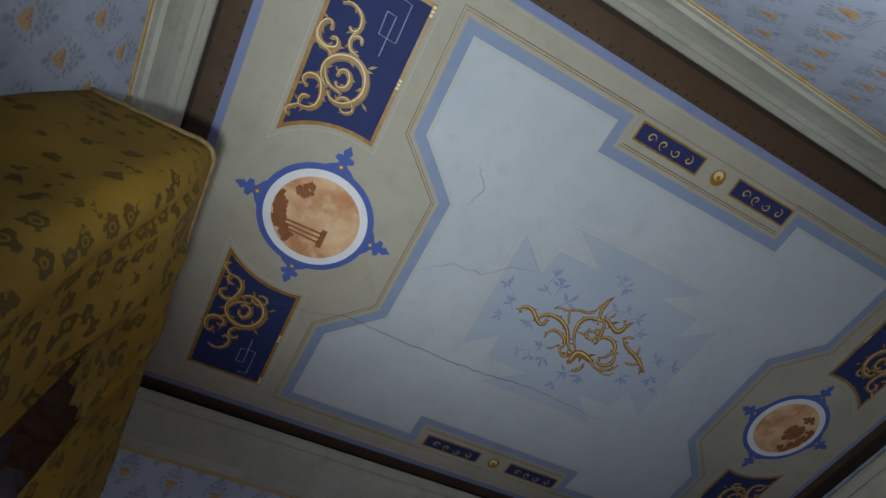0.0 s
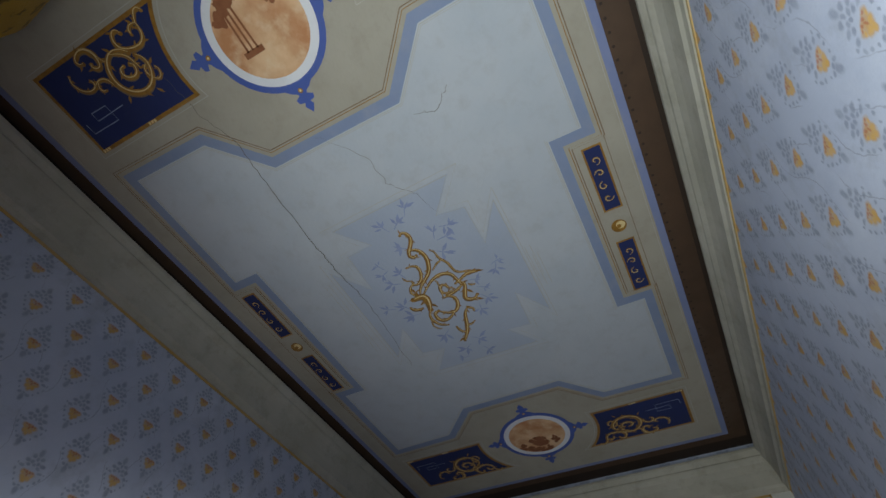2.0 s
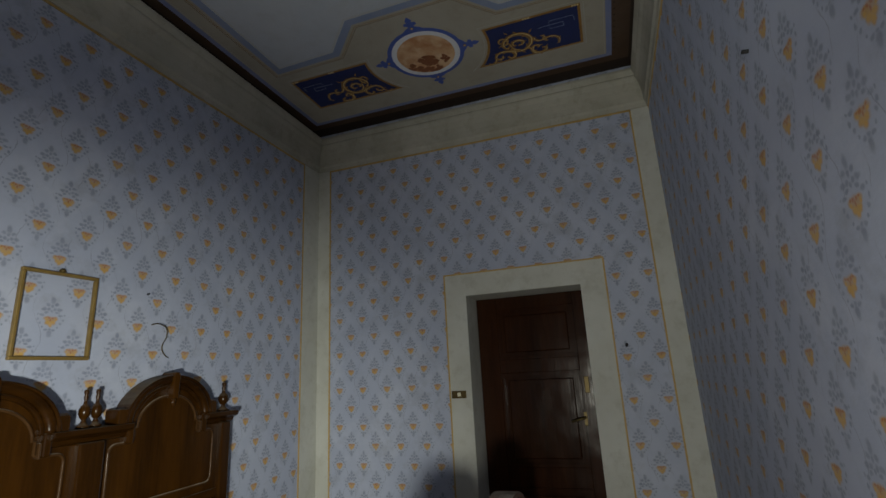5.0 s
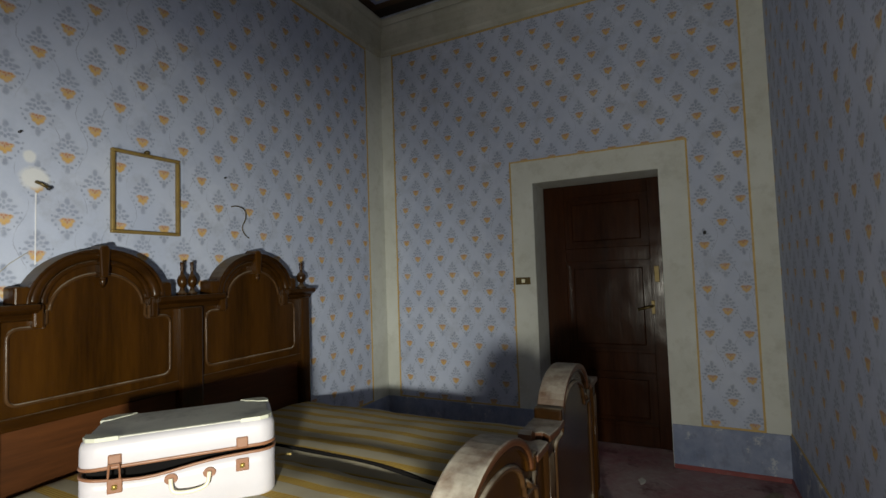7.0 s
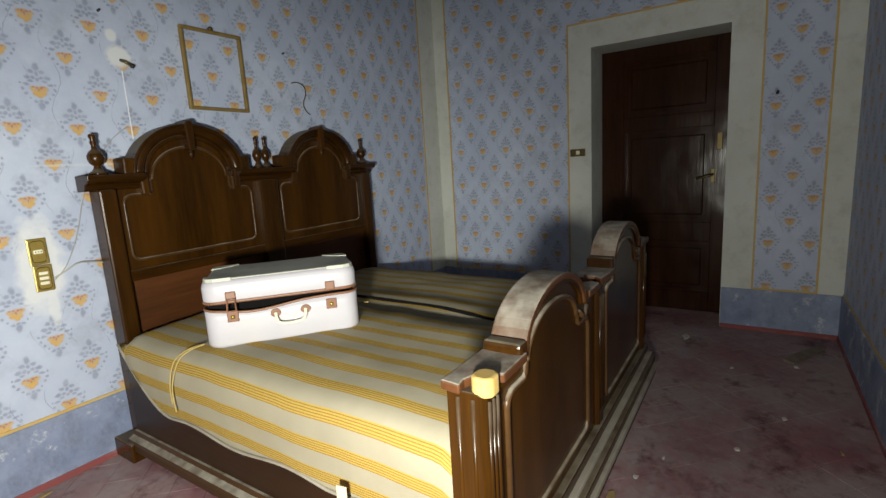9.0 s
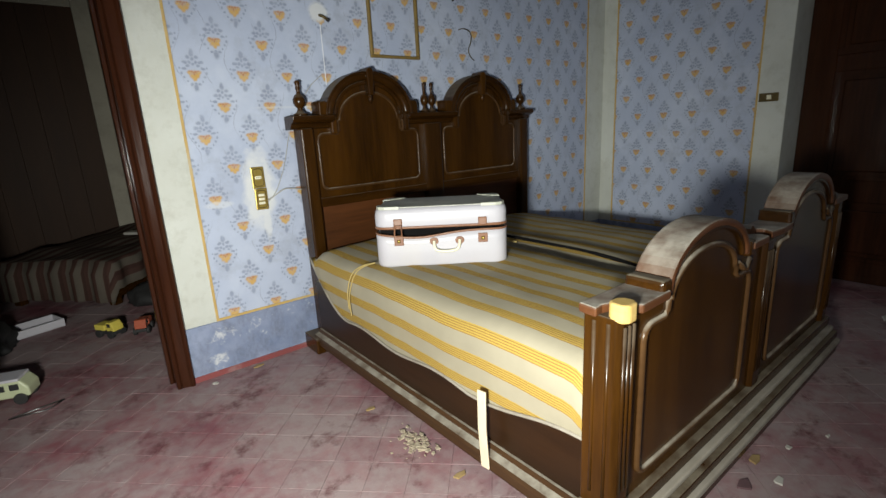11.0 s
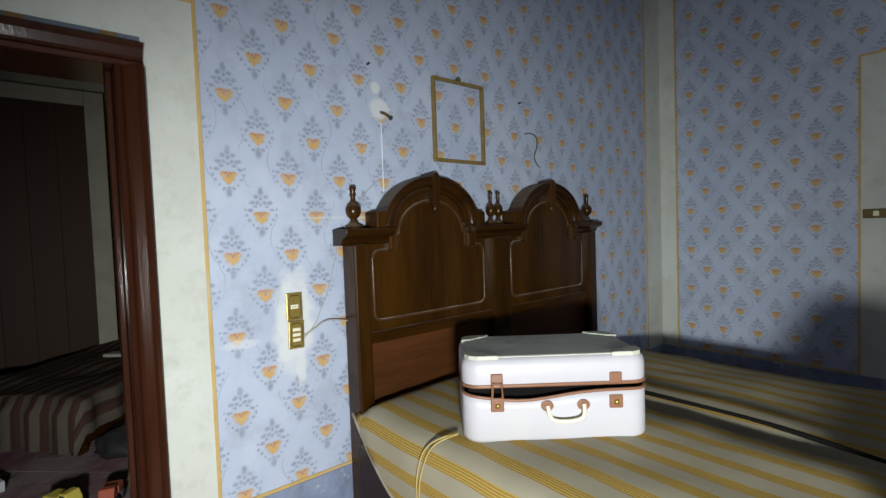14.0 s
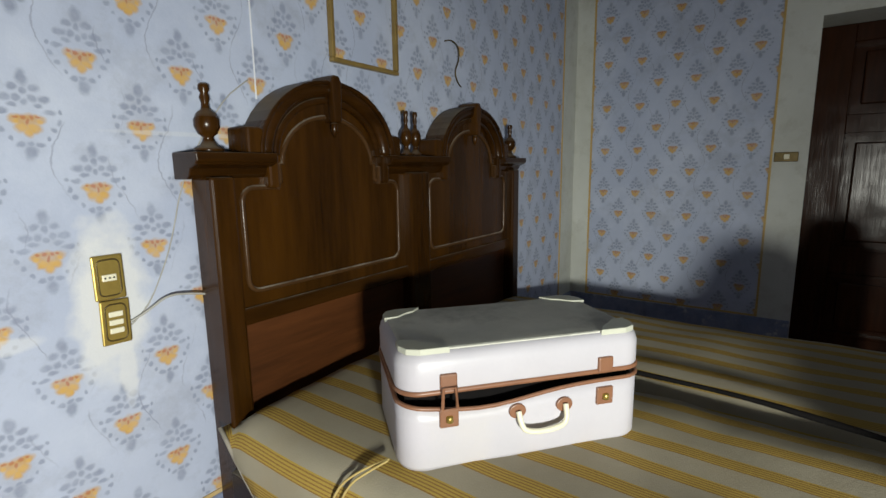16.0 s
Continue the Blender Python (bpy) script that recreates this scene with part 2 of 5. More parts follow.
def skirting(name):
    """Chalky blue paint, chipped to white and soiled in streaks."""
    k = Nodes(name)
    p = k.pos()
    colour = k.mix(k.ramp(k.noise(p, 5, 6, rough=0.65), 0.32, 0.68), (0.15, 0.19, 0.30), (0.27, 0.31, 0.43))
    colour = k.mix(k.math("MULTIPLY", k.ramp(k.noise(p, 13, 7, (1, 1, 0.6), 0.7), 0.50, 0.70), 0.6), colour, (0.10, 0.11, 0.15))
    colour = k.mix(k.math("MULTIPLY", k.ramp(k.noise(k.vec("ADD", p, (3.1, 5.7, 1.3)), 9, 8, rough=0.75), 0.57, 0.66), 0.85), colour, (0.55, 0.56, 0.58))
    k.bump(k.noise(p, 30, 6), 0.35, 0.006)
    return k.finish(colour, 0.75)


def vista(name):
    """A sepia wash for the painted roundels."""
    k = Nodes(name)
    p = k.pos()
    colour = k.mix(k.ramp(k.noise(p, 6, 5), 0.35, 0.65), (0.72, 0.48, 0.28), (0.50, 0.23, 0.10))
    colour = k.mix(k.math("MULTIPLY", k.ramp(k.noise(p, 15, 6), 0.5, 0.7), 0.5), colour, (0.78, 0.62, 0.42))
    return k.finish(colour, 0.75)


M = {
    "paper_n": wallpaper("wallpaper_north", 0, 0.822, 1.029, [(0.928, 0.905, 0.075, 0.185, 1.0), (0.945, 0.75, 0.02, 0.09, 0.7), (1.352, 1.778, 0.050, 0.045, 1.0), (1.336, 1.868, 0.022, 0.026, 1.0), (1.18, 1.31, 0.20, 0.006, 0.35), (0.72, 0.86, 0.06, 0.016, 0.5)]),
    "paper_e": wallpaper("wallpaper_east", 1, -0.156, 1.029),
    "paper_s": wallpaper("wallpaper_south", 0, 0.889, 0.988),
    "paper_w": wallpaper("wallpaper_west", 1, 0.03, 1.029),
    "cream": plaster("cream_plaster", (0.59, 0.605, 0.57), (0.50, 0.51, 0.465), (0.36, 0.355, 0.30)),
    "cornice": plaster("cornice_plaster", (0.47, 0.46, 0.40), (0.36, 0.355, 0.295), (0.25, 0.235, 0.18)),
    "white_patch": plaster("white_filler", (0.76, 0.77, 0.80), (0.68, 0.70, 0.75), (0.58, 0.58, 0.62)),
    "base": skirting("blue_skirting_paint"),
    "red": surf("red_skirting_line", (0.25, 0.05, 0.05), (0.18, 0.05, 0.05), 0.7, scale=9, dirt=(0.33, 0.27, 0.27)),
    "gold_line": surf("ochre_border_paint", (0.56, 0.38, 0.13), (0.43, 0.28, 0.09), 0.6, scale=12, dirt=(0.45, 0.40, 0.30)),
    "walnut": wood("dark_walnut", (0.0085, 0.0031, 0.0006), (0.062, 0.0235, 0.003), "z", 0.24, dust=(0.13, 0.105, 0.075)),
    "walnut_x": wood("dark_walnut_along", (0.0085, 0.0031, 0.0006), (0.052, 0.0195, 0.0027), "x", 0.24, dust=(0.15, 0.125, 0.09)),
    "walnut_y": wood("dark_walnut_lengthwise", (0.010, 0.0044, 0.0017), (0.032, 0.0135, 0.005), "y", 0.34, dust=(0.22, 0.195, 0.15)),
    "red_wood": wood("reddish_plywood", (0.028, 0.0095, 0.003), (0.115, 0.038, 0.011), "x", 0.45),
    "bead": wood("worn_bead_moulding", (0.035, 0.016, 0.006), (0.085, 0.042, 0.016), "x", 0.26, dust=(0.34, 0.30, 0.24)),
    "raw_wood": wood("broken_pale_wood", (0.46, 0.29, 0.08), (0.70, 0.50, 0.20), "y", 0.7),
    "dust_top": wood("dust_topped_walnut", (0.045, 0.016, 0.006), (0.12, 0.045, 0.018), "x", 0.40, dust=(0.36, 0.33, 0.28)),
    "dust_y": wood("dusty_rail_walnut", (0.03, 0.014, 0.006), (0.07, 0.034, 0.014), "y", 0.4, dust=(0.27, 0.245, 0.20)),
    "grey_dust": surf("grey_dust_on_wood", (0.33, 0.30, 0.25), (0.22, 0.19, 0.15), 0.85, scale=9, fine=90, bump=0.2, dirt=(0.10, 0.07, 0.05)),
    "dusty": surf("dust_covered_wood", (0.22, 0.185, 0.14), (0.12, 0.075, 0.045), 0.8, scale=24, dirt=(0.085, 0.04, 0.02)),
    "door": wood("door_wood", (0.011, 0.0038, 0.0015), (0.050, 0.016, 0.0055), "z", 0.21, wave=7.0),
    "jamb": wood("varnished_jamb", (0.018, 0.0058, 0.003), (0.052, 0.016, 0.007), "z", 0.18),
    "tile": cement_tile("cement_tile"),
    "grout": surf("dusty_floor_joint", (0.125, 0.068, 0.074), (0.085, 0.045, 0.05), 0.9, scale=9),
    "tick": striped("mattress_ticking", (0.35, 0.312, 0.228), ((0.40, 0.27, 0.05), (0.24, 0.125, 0.026)), 0.104, 0.042, 5, (0.31, 0.25, 0.155)),
    "blanket": striped("striped_blanket", (0.22, 0.185, 0.15), ((0.12, 0.055, 0.045), (0.09, 0.042, 0.034)), 0.09, 0.045, 1, (0.20, 0.16, 0.13)),
    "vinyl": surf("white_vinyl", (0.54, 0.52, 0.56), (0.47, 0.455, 0.495), 0.38, scale=5, fine=120, bump=0.06, dirt=(0.55, 0.52, 0.50)),
    "lid": surf("dusty_grey_lid", (0.60, 0.595, 0.52), (0.46, 0.46, 0.40), 0.8, scale=9, dirt=(0.13, 0.13, 0.115)),
    "corner": surf("cream_corner_cap", (0.53, 0.54, 0.45), (0.46, 0.47, 0.38), 0.45, scale=10, fine=90, bump=0.05),
    "brown_trim": surf("brown_plastic_trim", (0.26, 0.12, 0.065), (0.20, 0.09, 0.05), 0.4, scale=20),
    "ivory": surf("ivory_plastic", (0.80, 0.77, 0.60), (0.72, 0.68, 0.50), 0.35, scale=20, bump=0.03),
    # near black: shade in the mattress gap and the suitcase opening, set as colour
    "dark": surf("gap_shade_black", (0.006, 0.0055, 0.0055), (0.010, 0.009, 0.009), 0.95, scale=9, spec=0.05),
    "brass": surf("aged_brass", (0.50, 0.37, 0.10), (0.38, 0.27, 0.07), 0.38, 0.75, scale=30, bump=0.05),
    "brass_dark": surf("dark_bronze", (0.14, 0.10, 0.035), (0.09, 0.065, 0.025), 0.4, 0.6, scale=30),
    "steel": surf("dull_steel", (0.40, 0.40, 0.40), (0.28, 0.28, 0.28), 0.3, 0.9, scale=30),
    "gilt": surf("dull_gilt_frame", (0.32, 0.22, 0.07), (0.20, 0.13, 0.04), 0.42, 0.3, scale=22, bump=0.25),
    "wire": surf("grey_cable", (0.42, 0.41, 0.38), (0.32, 0.31, 0.28), 0.6, scale=20),
    "tape": surf("cream_cloth_tape", (0.70, 0.60, 0.44), (0.60, 0.50, 0.35), 0.8, scale=20),
    "strap": surf("yellow_cord", (0.46, 0.35, 0.13), (0.36, 0.26, 0.09), 0.8, scale=30),
    "crumb": surf("plaster_crumbs", (0.46, 0.40, 0.30), (0.30, 0.23, 0.16), 0.9, scale=40, fine=160, bump=0.8),
    "scrap": surf("grey_white_scrap", (0.52, 0.50, 0.46), (0.40, 0.38, 0.34), 0.9, scale=20),
    "straw": surf("ochre_fragment", (0.33, 0.23, 0.10), (0.22, 0.14, 0.06), 0.9, scale=20),
    "brocade": brocade("gold_brocade"),
    "braid": surf("worn_gold_braid", (0.26, 0.18, 0.07), (0.11, 0.07, 0.025), 0.7, scale=60, fine=240, bump=0.6),
    # ceiling paint
    "c_cream": plaster("ceiling_cream", (0.40, 0.38, 0.32), (0.35, 0.33, 0.27), (0.30, 0.275, 0.215)),
    "c_field": plaster("ceiling_pale_blue", (0.48, 0.52, 0.565), (0.425, 0.475, 0.53), (0.39, 0.405, 0.425)),
    "c_patch": plaster("ceiling_mid_blue", (0.40, 0.455, 0.55), (0.365, 0.425, 0.53), (0.37, 0.415, 0.49)),
    "c_band": plaster("ceiling_blue_band", (0.24, 0.30, 0.44), (0.20, 0.26, 0.40), (0.285, 0.32, 0.40)),
    "c_lav": plaster("ceiling_lavender", (0.21, 0.255, 0.44), (0.175, 0.22, 0.40), (0.265, 0.29, 0.385)),
    "c_navy": plaster("ceiling_navy", (0.010, 0.020, 0.098), (0.014, 0.028, 0.125), (0.022, 0.032, 0.09)),
    "c_ring": plaster("ceiling_royal_blue", (0.07, 0.12, 0.40), (0.055, 0.10, 0.35), (0.09, 0.13, 0.33)),
    "c_white": plaster("ceiling_white_ring", (0.76, 0.78, 0.82), (0.70, 0.73, 0.78), (0.62, 0.63, 0.66)),
    "c_gold": surf("ceiling_gold_paint", (0.17, 0.078, 0.010), (0.40, 0.215, 0.036), 0.45, scale=32, fine=120),
    "c_light": surf("ceiling_pale_gold_paint", (0.78, 0.66, 0.36), (0.66, 0.50, 0.22), 0.5, scale=18),
    "c_line": surf("ceiling_brown_line", (0.17, 0.11, 0.06), (0.24, 0.17, 0.10), 0.7, scale=18),
    "c_soft": surf("ceiling_grey_line", (0.40, 0.40, 0.36), (0.47, 0.46, 0.42), 0.7, scale=18),
    "c_leaf": surf("ceiling_leaf_blue", (0.20, 0.25, 0.44), (0.30, 0.36, 0.54), 0.7, scale=14),
    "c_crack": surf("ceiling_crack", (0.10, 0.085, 0.07), (0.2, 0.18, 0.15), 0.9, scale=18),
    "c_brown": surf("ceiling_brown_band", (0.085, 0.048, 0.026), (0.06, 0.034, 0.019), 0.7, scale=6, dirt=(0.11, 0.075, 0.05)),
    "c_black": surf("ceiling_dark_edge", (0.028, 0.018, 0.012), (0.04, 0.025, 0.016), 0.8, scale=9),
    "vista": vista("sepia_landscape"),
    "sepia": surf("sepia_brown_paint", (0.20, 0.065, 0.025), (0.30, 0.12, 0.05), 0.75, scale=18),
    # next room
    "wardrobe": wood("brown_boards", (0.024, 0.009, 0.003), (0.045, 0.018, 0.006), "z", 0.6),
    "room2_wall": plaster("dim_painted_wall", (0.36, 0.33, 0.27), (0.28, 0.26, 0.21), (0.2, 0.18, 0.15)),
    "olive": plaster("olive_painted_wood", (0.20, 0.17, 0.06), (0.15, 0.125, 0.045), (0.09, 0.075, 0.03)),
    "yellow": surf("yellow_paint", (0.62, 0.44, 0.05), (0.52, 0.36, 0.04), 0.6, scale=8),
    "toy_yellow": surf("yellow_toy_plastic", (0.68, 0.56, 0.10), (0.56, 0.44, 0.08), 0.4, scale=14, bump=0.03),
    "toy_red": surf("faded_red_toy_plastic", (0.42, 0.10, 0.05), (0.32, 0.07, 0.04), 0.4, scale=14, bump=0.03),
    "toy_green": surf("pale_green_toy_plastic", (0.55, 0.58, 0.38), (0.44, 0.47, 0.30), 0.4, scale=14, bump=0.03),
    "black": surf("black_rubber", (0.015, 0.015, 0.016), (0.026, 0.025, 0.025), 0.7, scale=20),
    "teal": surf("dark_teal_cloth", (0.03, 0.07, 0.08), (0.02, 0.045, 0.05), 0.9, scale=20),
}


# ---- mesh helpers ----
def part(name, bm, material, parent=None, label="", smooth=False, local=False):
    """One mesh object. Its points are in world metres, or in the thing's own when local."""
    me = bpy.data.meshes.new(name)
    bmesh.ops.recalc_face_normals(bm, faces=bm.faces[:])
    bm.to_mesh(me)
    bm.free()
    for m in material if isinstance(material, (list, tuple)) else [material]:
        me.materials.append(M[m])
    if smooth:
        for f in me.polygons:
            f.use_smooth = True
    ob = new(name, me)
    if parent:
        ob.parent = parent
        if not local and parent.type == "EMPTY":
            ob.matrix_parent_inverse = parent.matrix_basis.inverted()
    return tagged(ob, label)


def thing(name, label, category, at=(0, 0, 0), group="", turn=0.0, kind=""):
    ob = new(name)
    ob.empty_display_size = 0.1
    ob.matrix_basis = pose(*at, 0, 0, turn)
    return tagged(ob, label, category, group, kind)


def quadbox(bm, x0, x1, y0, y1, z0, z1, mi=0):
    v = [bm.verts.new(c) for c in ((x0, y0, z0), (x1, y0, z0), (x1, y1, z0), (x0, y1, z0), (x0, y0, z1), (x1, y0, z1), (x1, y1, z1), (x0, y1, z1))]
    for f in ((3, 2, 1, 0), (4, 5, 6, 7), (0, 1, 5, 4), (1, 2, 6, 5), (2, 3, 7, 6), (3, 0, 4, 7)):
        bm.faces.new([v[i] for i in f]).material_index = mi
    return v


def box(x0, x1, y0, y1, z0, z1, bev=0.0, seg=2):
    bm = bmesh.new()
    quadbox(bm, x0, x1, y0, y1, z0, z1)
    if bev:
        bmesh.ops.bevel(bm, geom=bm.edges[:], offset=bev, segments=seg, affect="EDGES", profile=0.5)
    return bm


def prism(pts, axis, a0, a1, bm=None, bev=0.0):
    """A flat outline given in the other two axes, made solid from a0 to a1 along axis."""
    bm = bm or bmesh.new()
    place = {"x": lambda p, a: (a, p[0], p[1]), "y": lambda p, a: (p[0], a, p[1]), "z": lambda p, a: (p[0], p[1], a)}[axis]
    lo, hi = [bm.verts.new(place(p, a0)) for p in pts], [bm.verts.new(place(p, a1)) for p in pts]
    bm.faces.new(lo)
    bm.faces.new(hi[::-1])
    n = len(pts)
    for i in range(n):
        bm.faces.new((lo[i], hi[i], hi[(i + 1) % n], lo[(i + 1) % n]))
    if bev:
        bm.normal_update()
        sharp = [e for e in bm.edges if len(e.link_faces) == 2 and e.calc_face_angle(0) > 0.6]
        bmesh.ops.bevel(bm, geom=sharp, offset=bev, segments=2, affect="EDGES", profile=0.5)
    return bm


def lathe(profile, cx, cy, n=16, bm=None):
    bm = bm or bmesh.new()
    rings = [[bm.verts.new((cx + r * math.cos(2 * math.pi * i / n), cy + r * math.sin(2 * math.pi * i / n), z)) for i in range(n)] for r, z in profile]
    for a, b in zip(rings, rings[1:]):
        for i in range(n):
            bm.faces.new((a[i], a[(i + 1) % n], b[(i + 1) % n], b[i]))
    bm.faces.new(rings[0][::-1])
    bm.faces.new(rings[-1])
    return bm


def tube(pts, r, n=8, closed=False, bm=None, taper=None):
    bm = bm or bmesh.new()
    pts = [Vector(p) for p in pts]
    rings, ref = [], Vector((0.31, 0.52, 0.79))
    for i, p in enumerate(pts):
        a = pts[i - 1] if i or closed else p
        b = pts[(i + 1) % len(pts)] if i + 1 < len(pts) or closed else p
        d = (b - a).normalized()
        side = d.cross(ref).normalized()
        up = side.cross(d)
        rr = r * (taper(i / (len(pts) - 1)) if taper else 1)
        rings.append([bm.verts.new(p + rr * (math.cos(2 * math.pi * j / n) * side + math.sin(2 * math.pi * j / n) * up)) for j in range(n)])
    last = len(pts) if closed else len(pts) - 1
    for i in range(last):
        a, b = rings[i], rings[(i + 1) % len(pts)]
        for j in range(n):
            bm.faces.new((a[j], a[(j + 1) % n], b[(j + 1) % n], b[j]))
    if not closed:
        bm.faces.new(rings[0][::-1])
        bm.faces.new(rings[-1])
    return bm


def arc(cx, cy, rx, ry, a0, a1, n):
    return [(cx + rx * math.cos(radians(a0 + (a1 - a0) * i / n)), cy + ry * math.sin(radians(a0 + (a1 - a0) * i / n))) for i in range(n + 1)]


def inset(pts, d):
    """A closed outline moved inwards by d (outline counter-clockwise)."""
    out, n = [], len(pts)
    for i in range(n):
        a, b, c = Vector(pts[i - 1]), Vector(pts[i]), Vector(pts[(i + 1) % n])
        e, f = (b - a).normalized(), (c - b).normalized()
        p, q = Vector((-e.y, e.x)), Vector((-f.y, f.x))
        m = (p + q)
        m = m / max(0.25, m.dot(p)) if m.length > 1e-6 else p
        out.append(tuple(b + m * d))
    return out


def smoothed(pts, times=2):
    for _ in range(times):
        q = [pts[0]]
        for a, b in zip(pts, pts[1:]):
            a, b = Vector(a), Vector(b)
            q += [tuple(a * 0.75 + b * 0.25), tuple(a * 0.25 + b * 0.75)]
        pts = q + [pts[-1]]
    return pts


# ---- the large structure ----
def wall(name, pieces, material, label):
    bm = bmesh.new()
    for p in pieces:
        quadbox(bm, *p)
    return tagged(part(name, bm, material), label, "wall", kind="structure")


ND0, ND1, NDZ = -0.36, 0.468, 1.885      # hole in the north wall
ED0, ED1, EDZ = 0.203, 1.088, 2.0        # recess in the east wall
wall("wall_north", [(WX - 0.3, ND0, NY, NY + 0.22, -0.1, CZ + 0.2), (ND1, EX + 0.5, NY, NY + 0.22, -0.1, CZ + 0.2), (ND0, ND1, NY, NY + 0.22, NDZ, CZ + 0.2)],
     "paper_n", "lilac wallpaper with orange flowers and slate sprigs")
wall("wall_east", [(EX, EX + 0.5, SY - 0.3, ED0, -0.1, CZ + 0.2), (EX, EX + 0.5, ED1, NY, -0.1, CZ + 0.2), (EX, EX + 0.5, ED0, ED1, EDZ, CZ + 0.2), (EX + 0.36, EX + 0.5, ED0, ED1, -0.1, EDZ)],
     "paper_e", "lilac flowered wallpaper round a door recess")
wall("wall_south", [(WX - 0.3, EX, SY - 0.3, SY, -0.1, CZ + 0.2)], "paper_s", "lilac wallpaper with orange flowers, wrinkled")
wall("wall_west", [(WX - 0.3, WX, SY, NY, -0.1, CZ + 0.2)], "paper_w", "lilac flowered wallpaper behind the curtain pelmet")

# cream painted bands, a hair proud of the paper
T = 0.003
trim = bmesh.new()
for p in [(EX - T, EX, 0.032, ED0, BASE, 2.17), (EX - T, EX, ED1, 1.253, BASE, 2.17), (EX - T, EX, ED0, ED1, EDZ, 2.17),
          (EX - T, EX, 2.33, NY, BASE, GOLD_Z), (EX - T, EX, SY, -0.322, BASE, GOLD_Z), (3.70, EX - T, NY - T, NY, BASE, GOLD_Z),
          (ND1, 0.622, NY - T, NY, BASE, 2.03), (-0.51, ND0, NY - T, NY, BASE, 2.03), (ND0, ND1, NY - T, NY, NDZ, 2.03)]:
    quadbox(trim, *p)
tagged(part("trim_bands", trim, "cream"), "cream painted bands round doors and in corners", "trim", kind="structure")
rev = bmesh.new()
for p in [(EX, EX + 0.36, ED0 - 0.002, ED0 + T, 0, EDZ), (EX, EX + 0.36, ED1 - T, ED1 + 0.002, 0, EDZ), (EX, EX + 0.36, ED0 + T, ED1 - T, EDZ - T, EDZ + 0.002)]:
    quadbox(rev, *p)
tagged(part("trim_reveal", rev, "cream"), "cream painted door reveal", "trim", kind="structure")

# thin ochre border lines of the paper
gold, g = bmesh.new(), 0.012
for y0, y1, z0, z1 in [(0.032 - g, 0.032, BASE, 2.17 + g), (1.253, 1.253 + g, BASE, 2.17 + g), (0.032, 1.253, 2.17, 2.17 + g), (2.33 - g, 2.33, BASE, GOLD_Z), (-0.322, -0.322 + g, BASE, GOLD_Z),
                       (1.253 + g, 2.33 - g, BASE, BASE + g), (-0.322 + g, 0.032 - g, BASE, BASE + g), (-0.322, 2.33, GOLD_Z - 0.014, GOLD_Z)]:
    quadbox(gold, EX - 0.005, EX, y0, y1, z0, z1)
for x0, x1, z0, z1 in [(0.622, 0.622 + g, BASE, 2.03 + g), (-0.51 - g, -0.51, BASE, 2.03 + g), (-0.51, 0.622, 2.03, 2.03 + g), (0.622 + g, 3.70 - g, BASE, BASE + g), (3.70 - g, 3.70, BASE, GOLD_Z),
                       (WX, 3.70, GOLD_Z - 0.014, GOLD_Z)]:
    quadbox(gold, x0, x1, NY - 0.005, NY, z0, z1)
for x0, x1, z0, z1 in [(WX, EX - 0.006, BASE, BASE + g), (WX, EX - 0.006, GOLD_Z - 0.014, GOLD_Z)]:
    quadbox(gold, x0, x1, SY, SY + 0.005, z0, z1)
for y0, y1, z0, z1 in [(SY + 0.006, NY - 0.006, BASE, BASE + g), (SY + 0.006, NY - 0.006, GOLD_Z - 0.014, GOLD_Z)]:
    quadbox(gold, WX, WX + 0.005, y0, y1, z0, z1)
tagged(part("trim_border", gold, "gold_line"), "thin ochre paper border", "trim", kind="structure")

# painted skirting and the red line under it
for nm, mat, t, z0, z1, lab in (("baseboard", "base", 0.012, 0.028, BASE, "scuffed blue painted skirting band"), ("baseboard_foot", "red", 0.018, 0.0, 0.028, "faded red line along the floor")):
    bm = bmesh.new()
    for p in [(EX - t, EX, SY + t, ED0, z0, z1), (EX - t, EX, ED1, NY - t, z0, z1), (ND1, EX, NY - t, NY, z0, z1), (WX, ND0, NY - t, NY, z0, z1), (WX, EX, SY, SY + t, z0, z1), (WX, WX + t, SY + t, NY - t, z0, z1)]:
        quadbox(bm, *p)
    bmesh.ops.bevel(bm, geom=[e for e in bm.edges if abs(e.verts[0].co.z - z1) < 1e-4 and abs(e.verts[1].co.z - z1) < 1e-4], offset=0.004, segments=1, affect="EDGES")
    tagged(part(nm, bm, mat), lab, "skirting", kind="structure")

# cornice: one moulded profile along each wall, mitred
PROFILE = [(0.0, GOLD_Z), (0.012, GOLD_Z), (0.016, GOLD_Z + 0.03), (0.028, GOLD_Z + 0.045), (0.03, GOLD_Z + 0.10), (0.036, GOLD_Z + 0.15), (0.05, GOLD_Z + 0.20), (0.066, GOLD_Z + 0.225),
           (0.07, GOLD_Z + 0.24), (0.062, GOLD_Z + 0.252), (0.07, GOLD_Z + 0.262), (0.084, GOLD_Z + 0.285), (0.085, GOLD_Z + 0.305), (0.07, GOLD_Z + 0.312), (0.0, GOLD_Z + 0.312)]


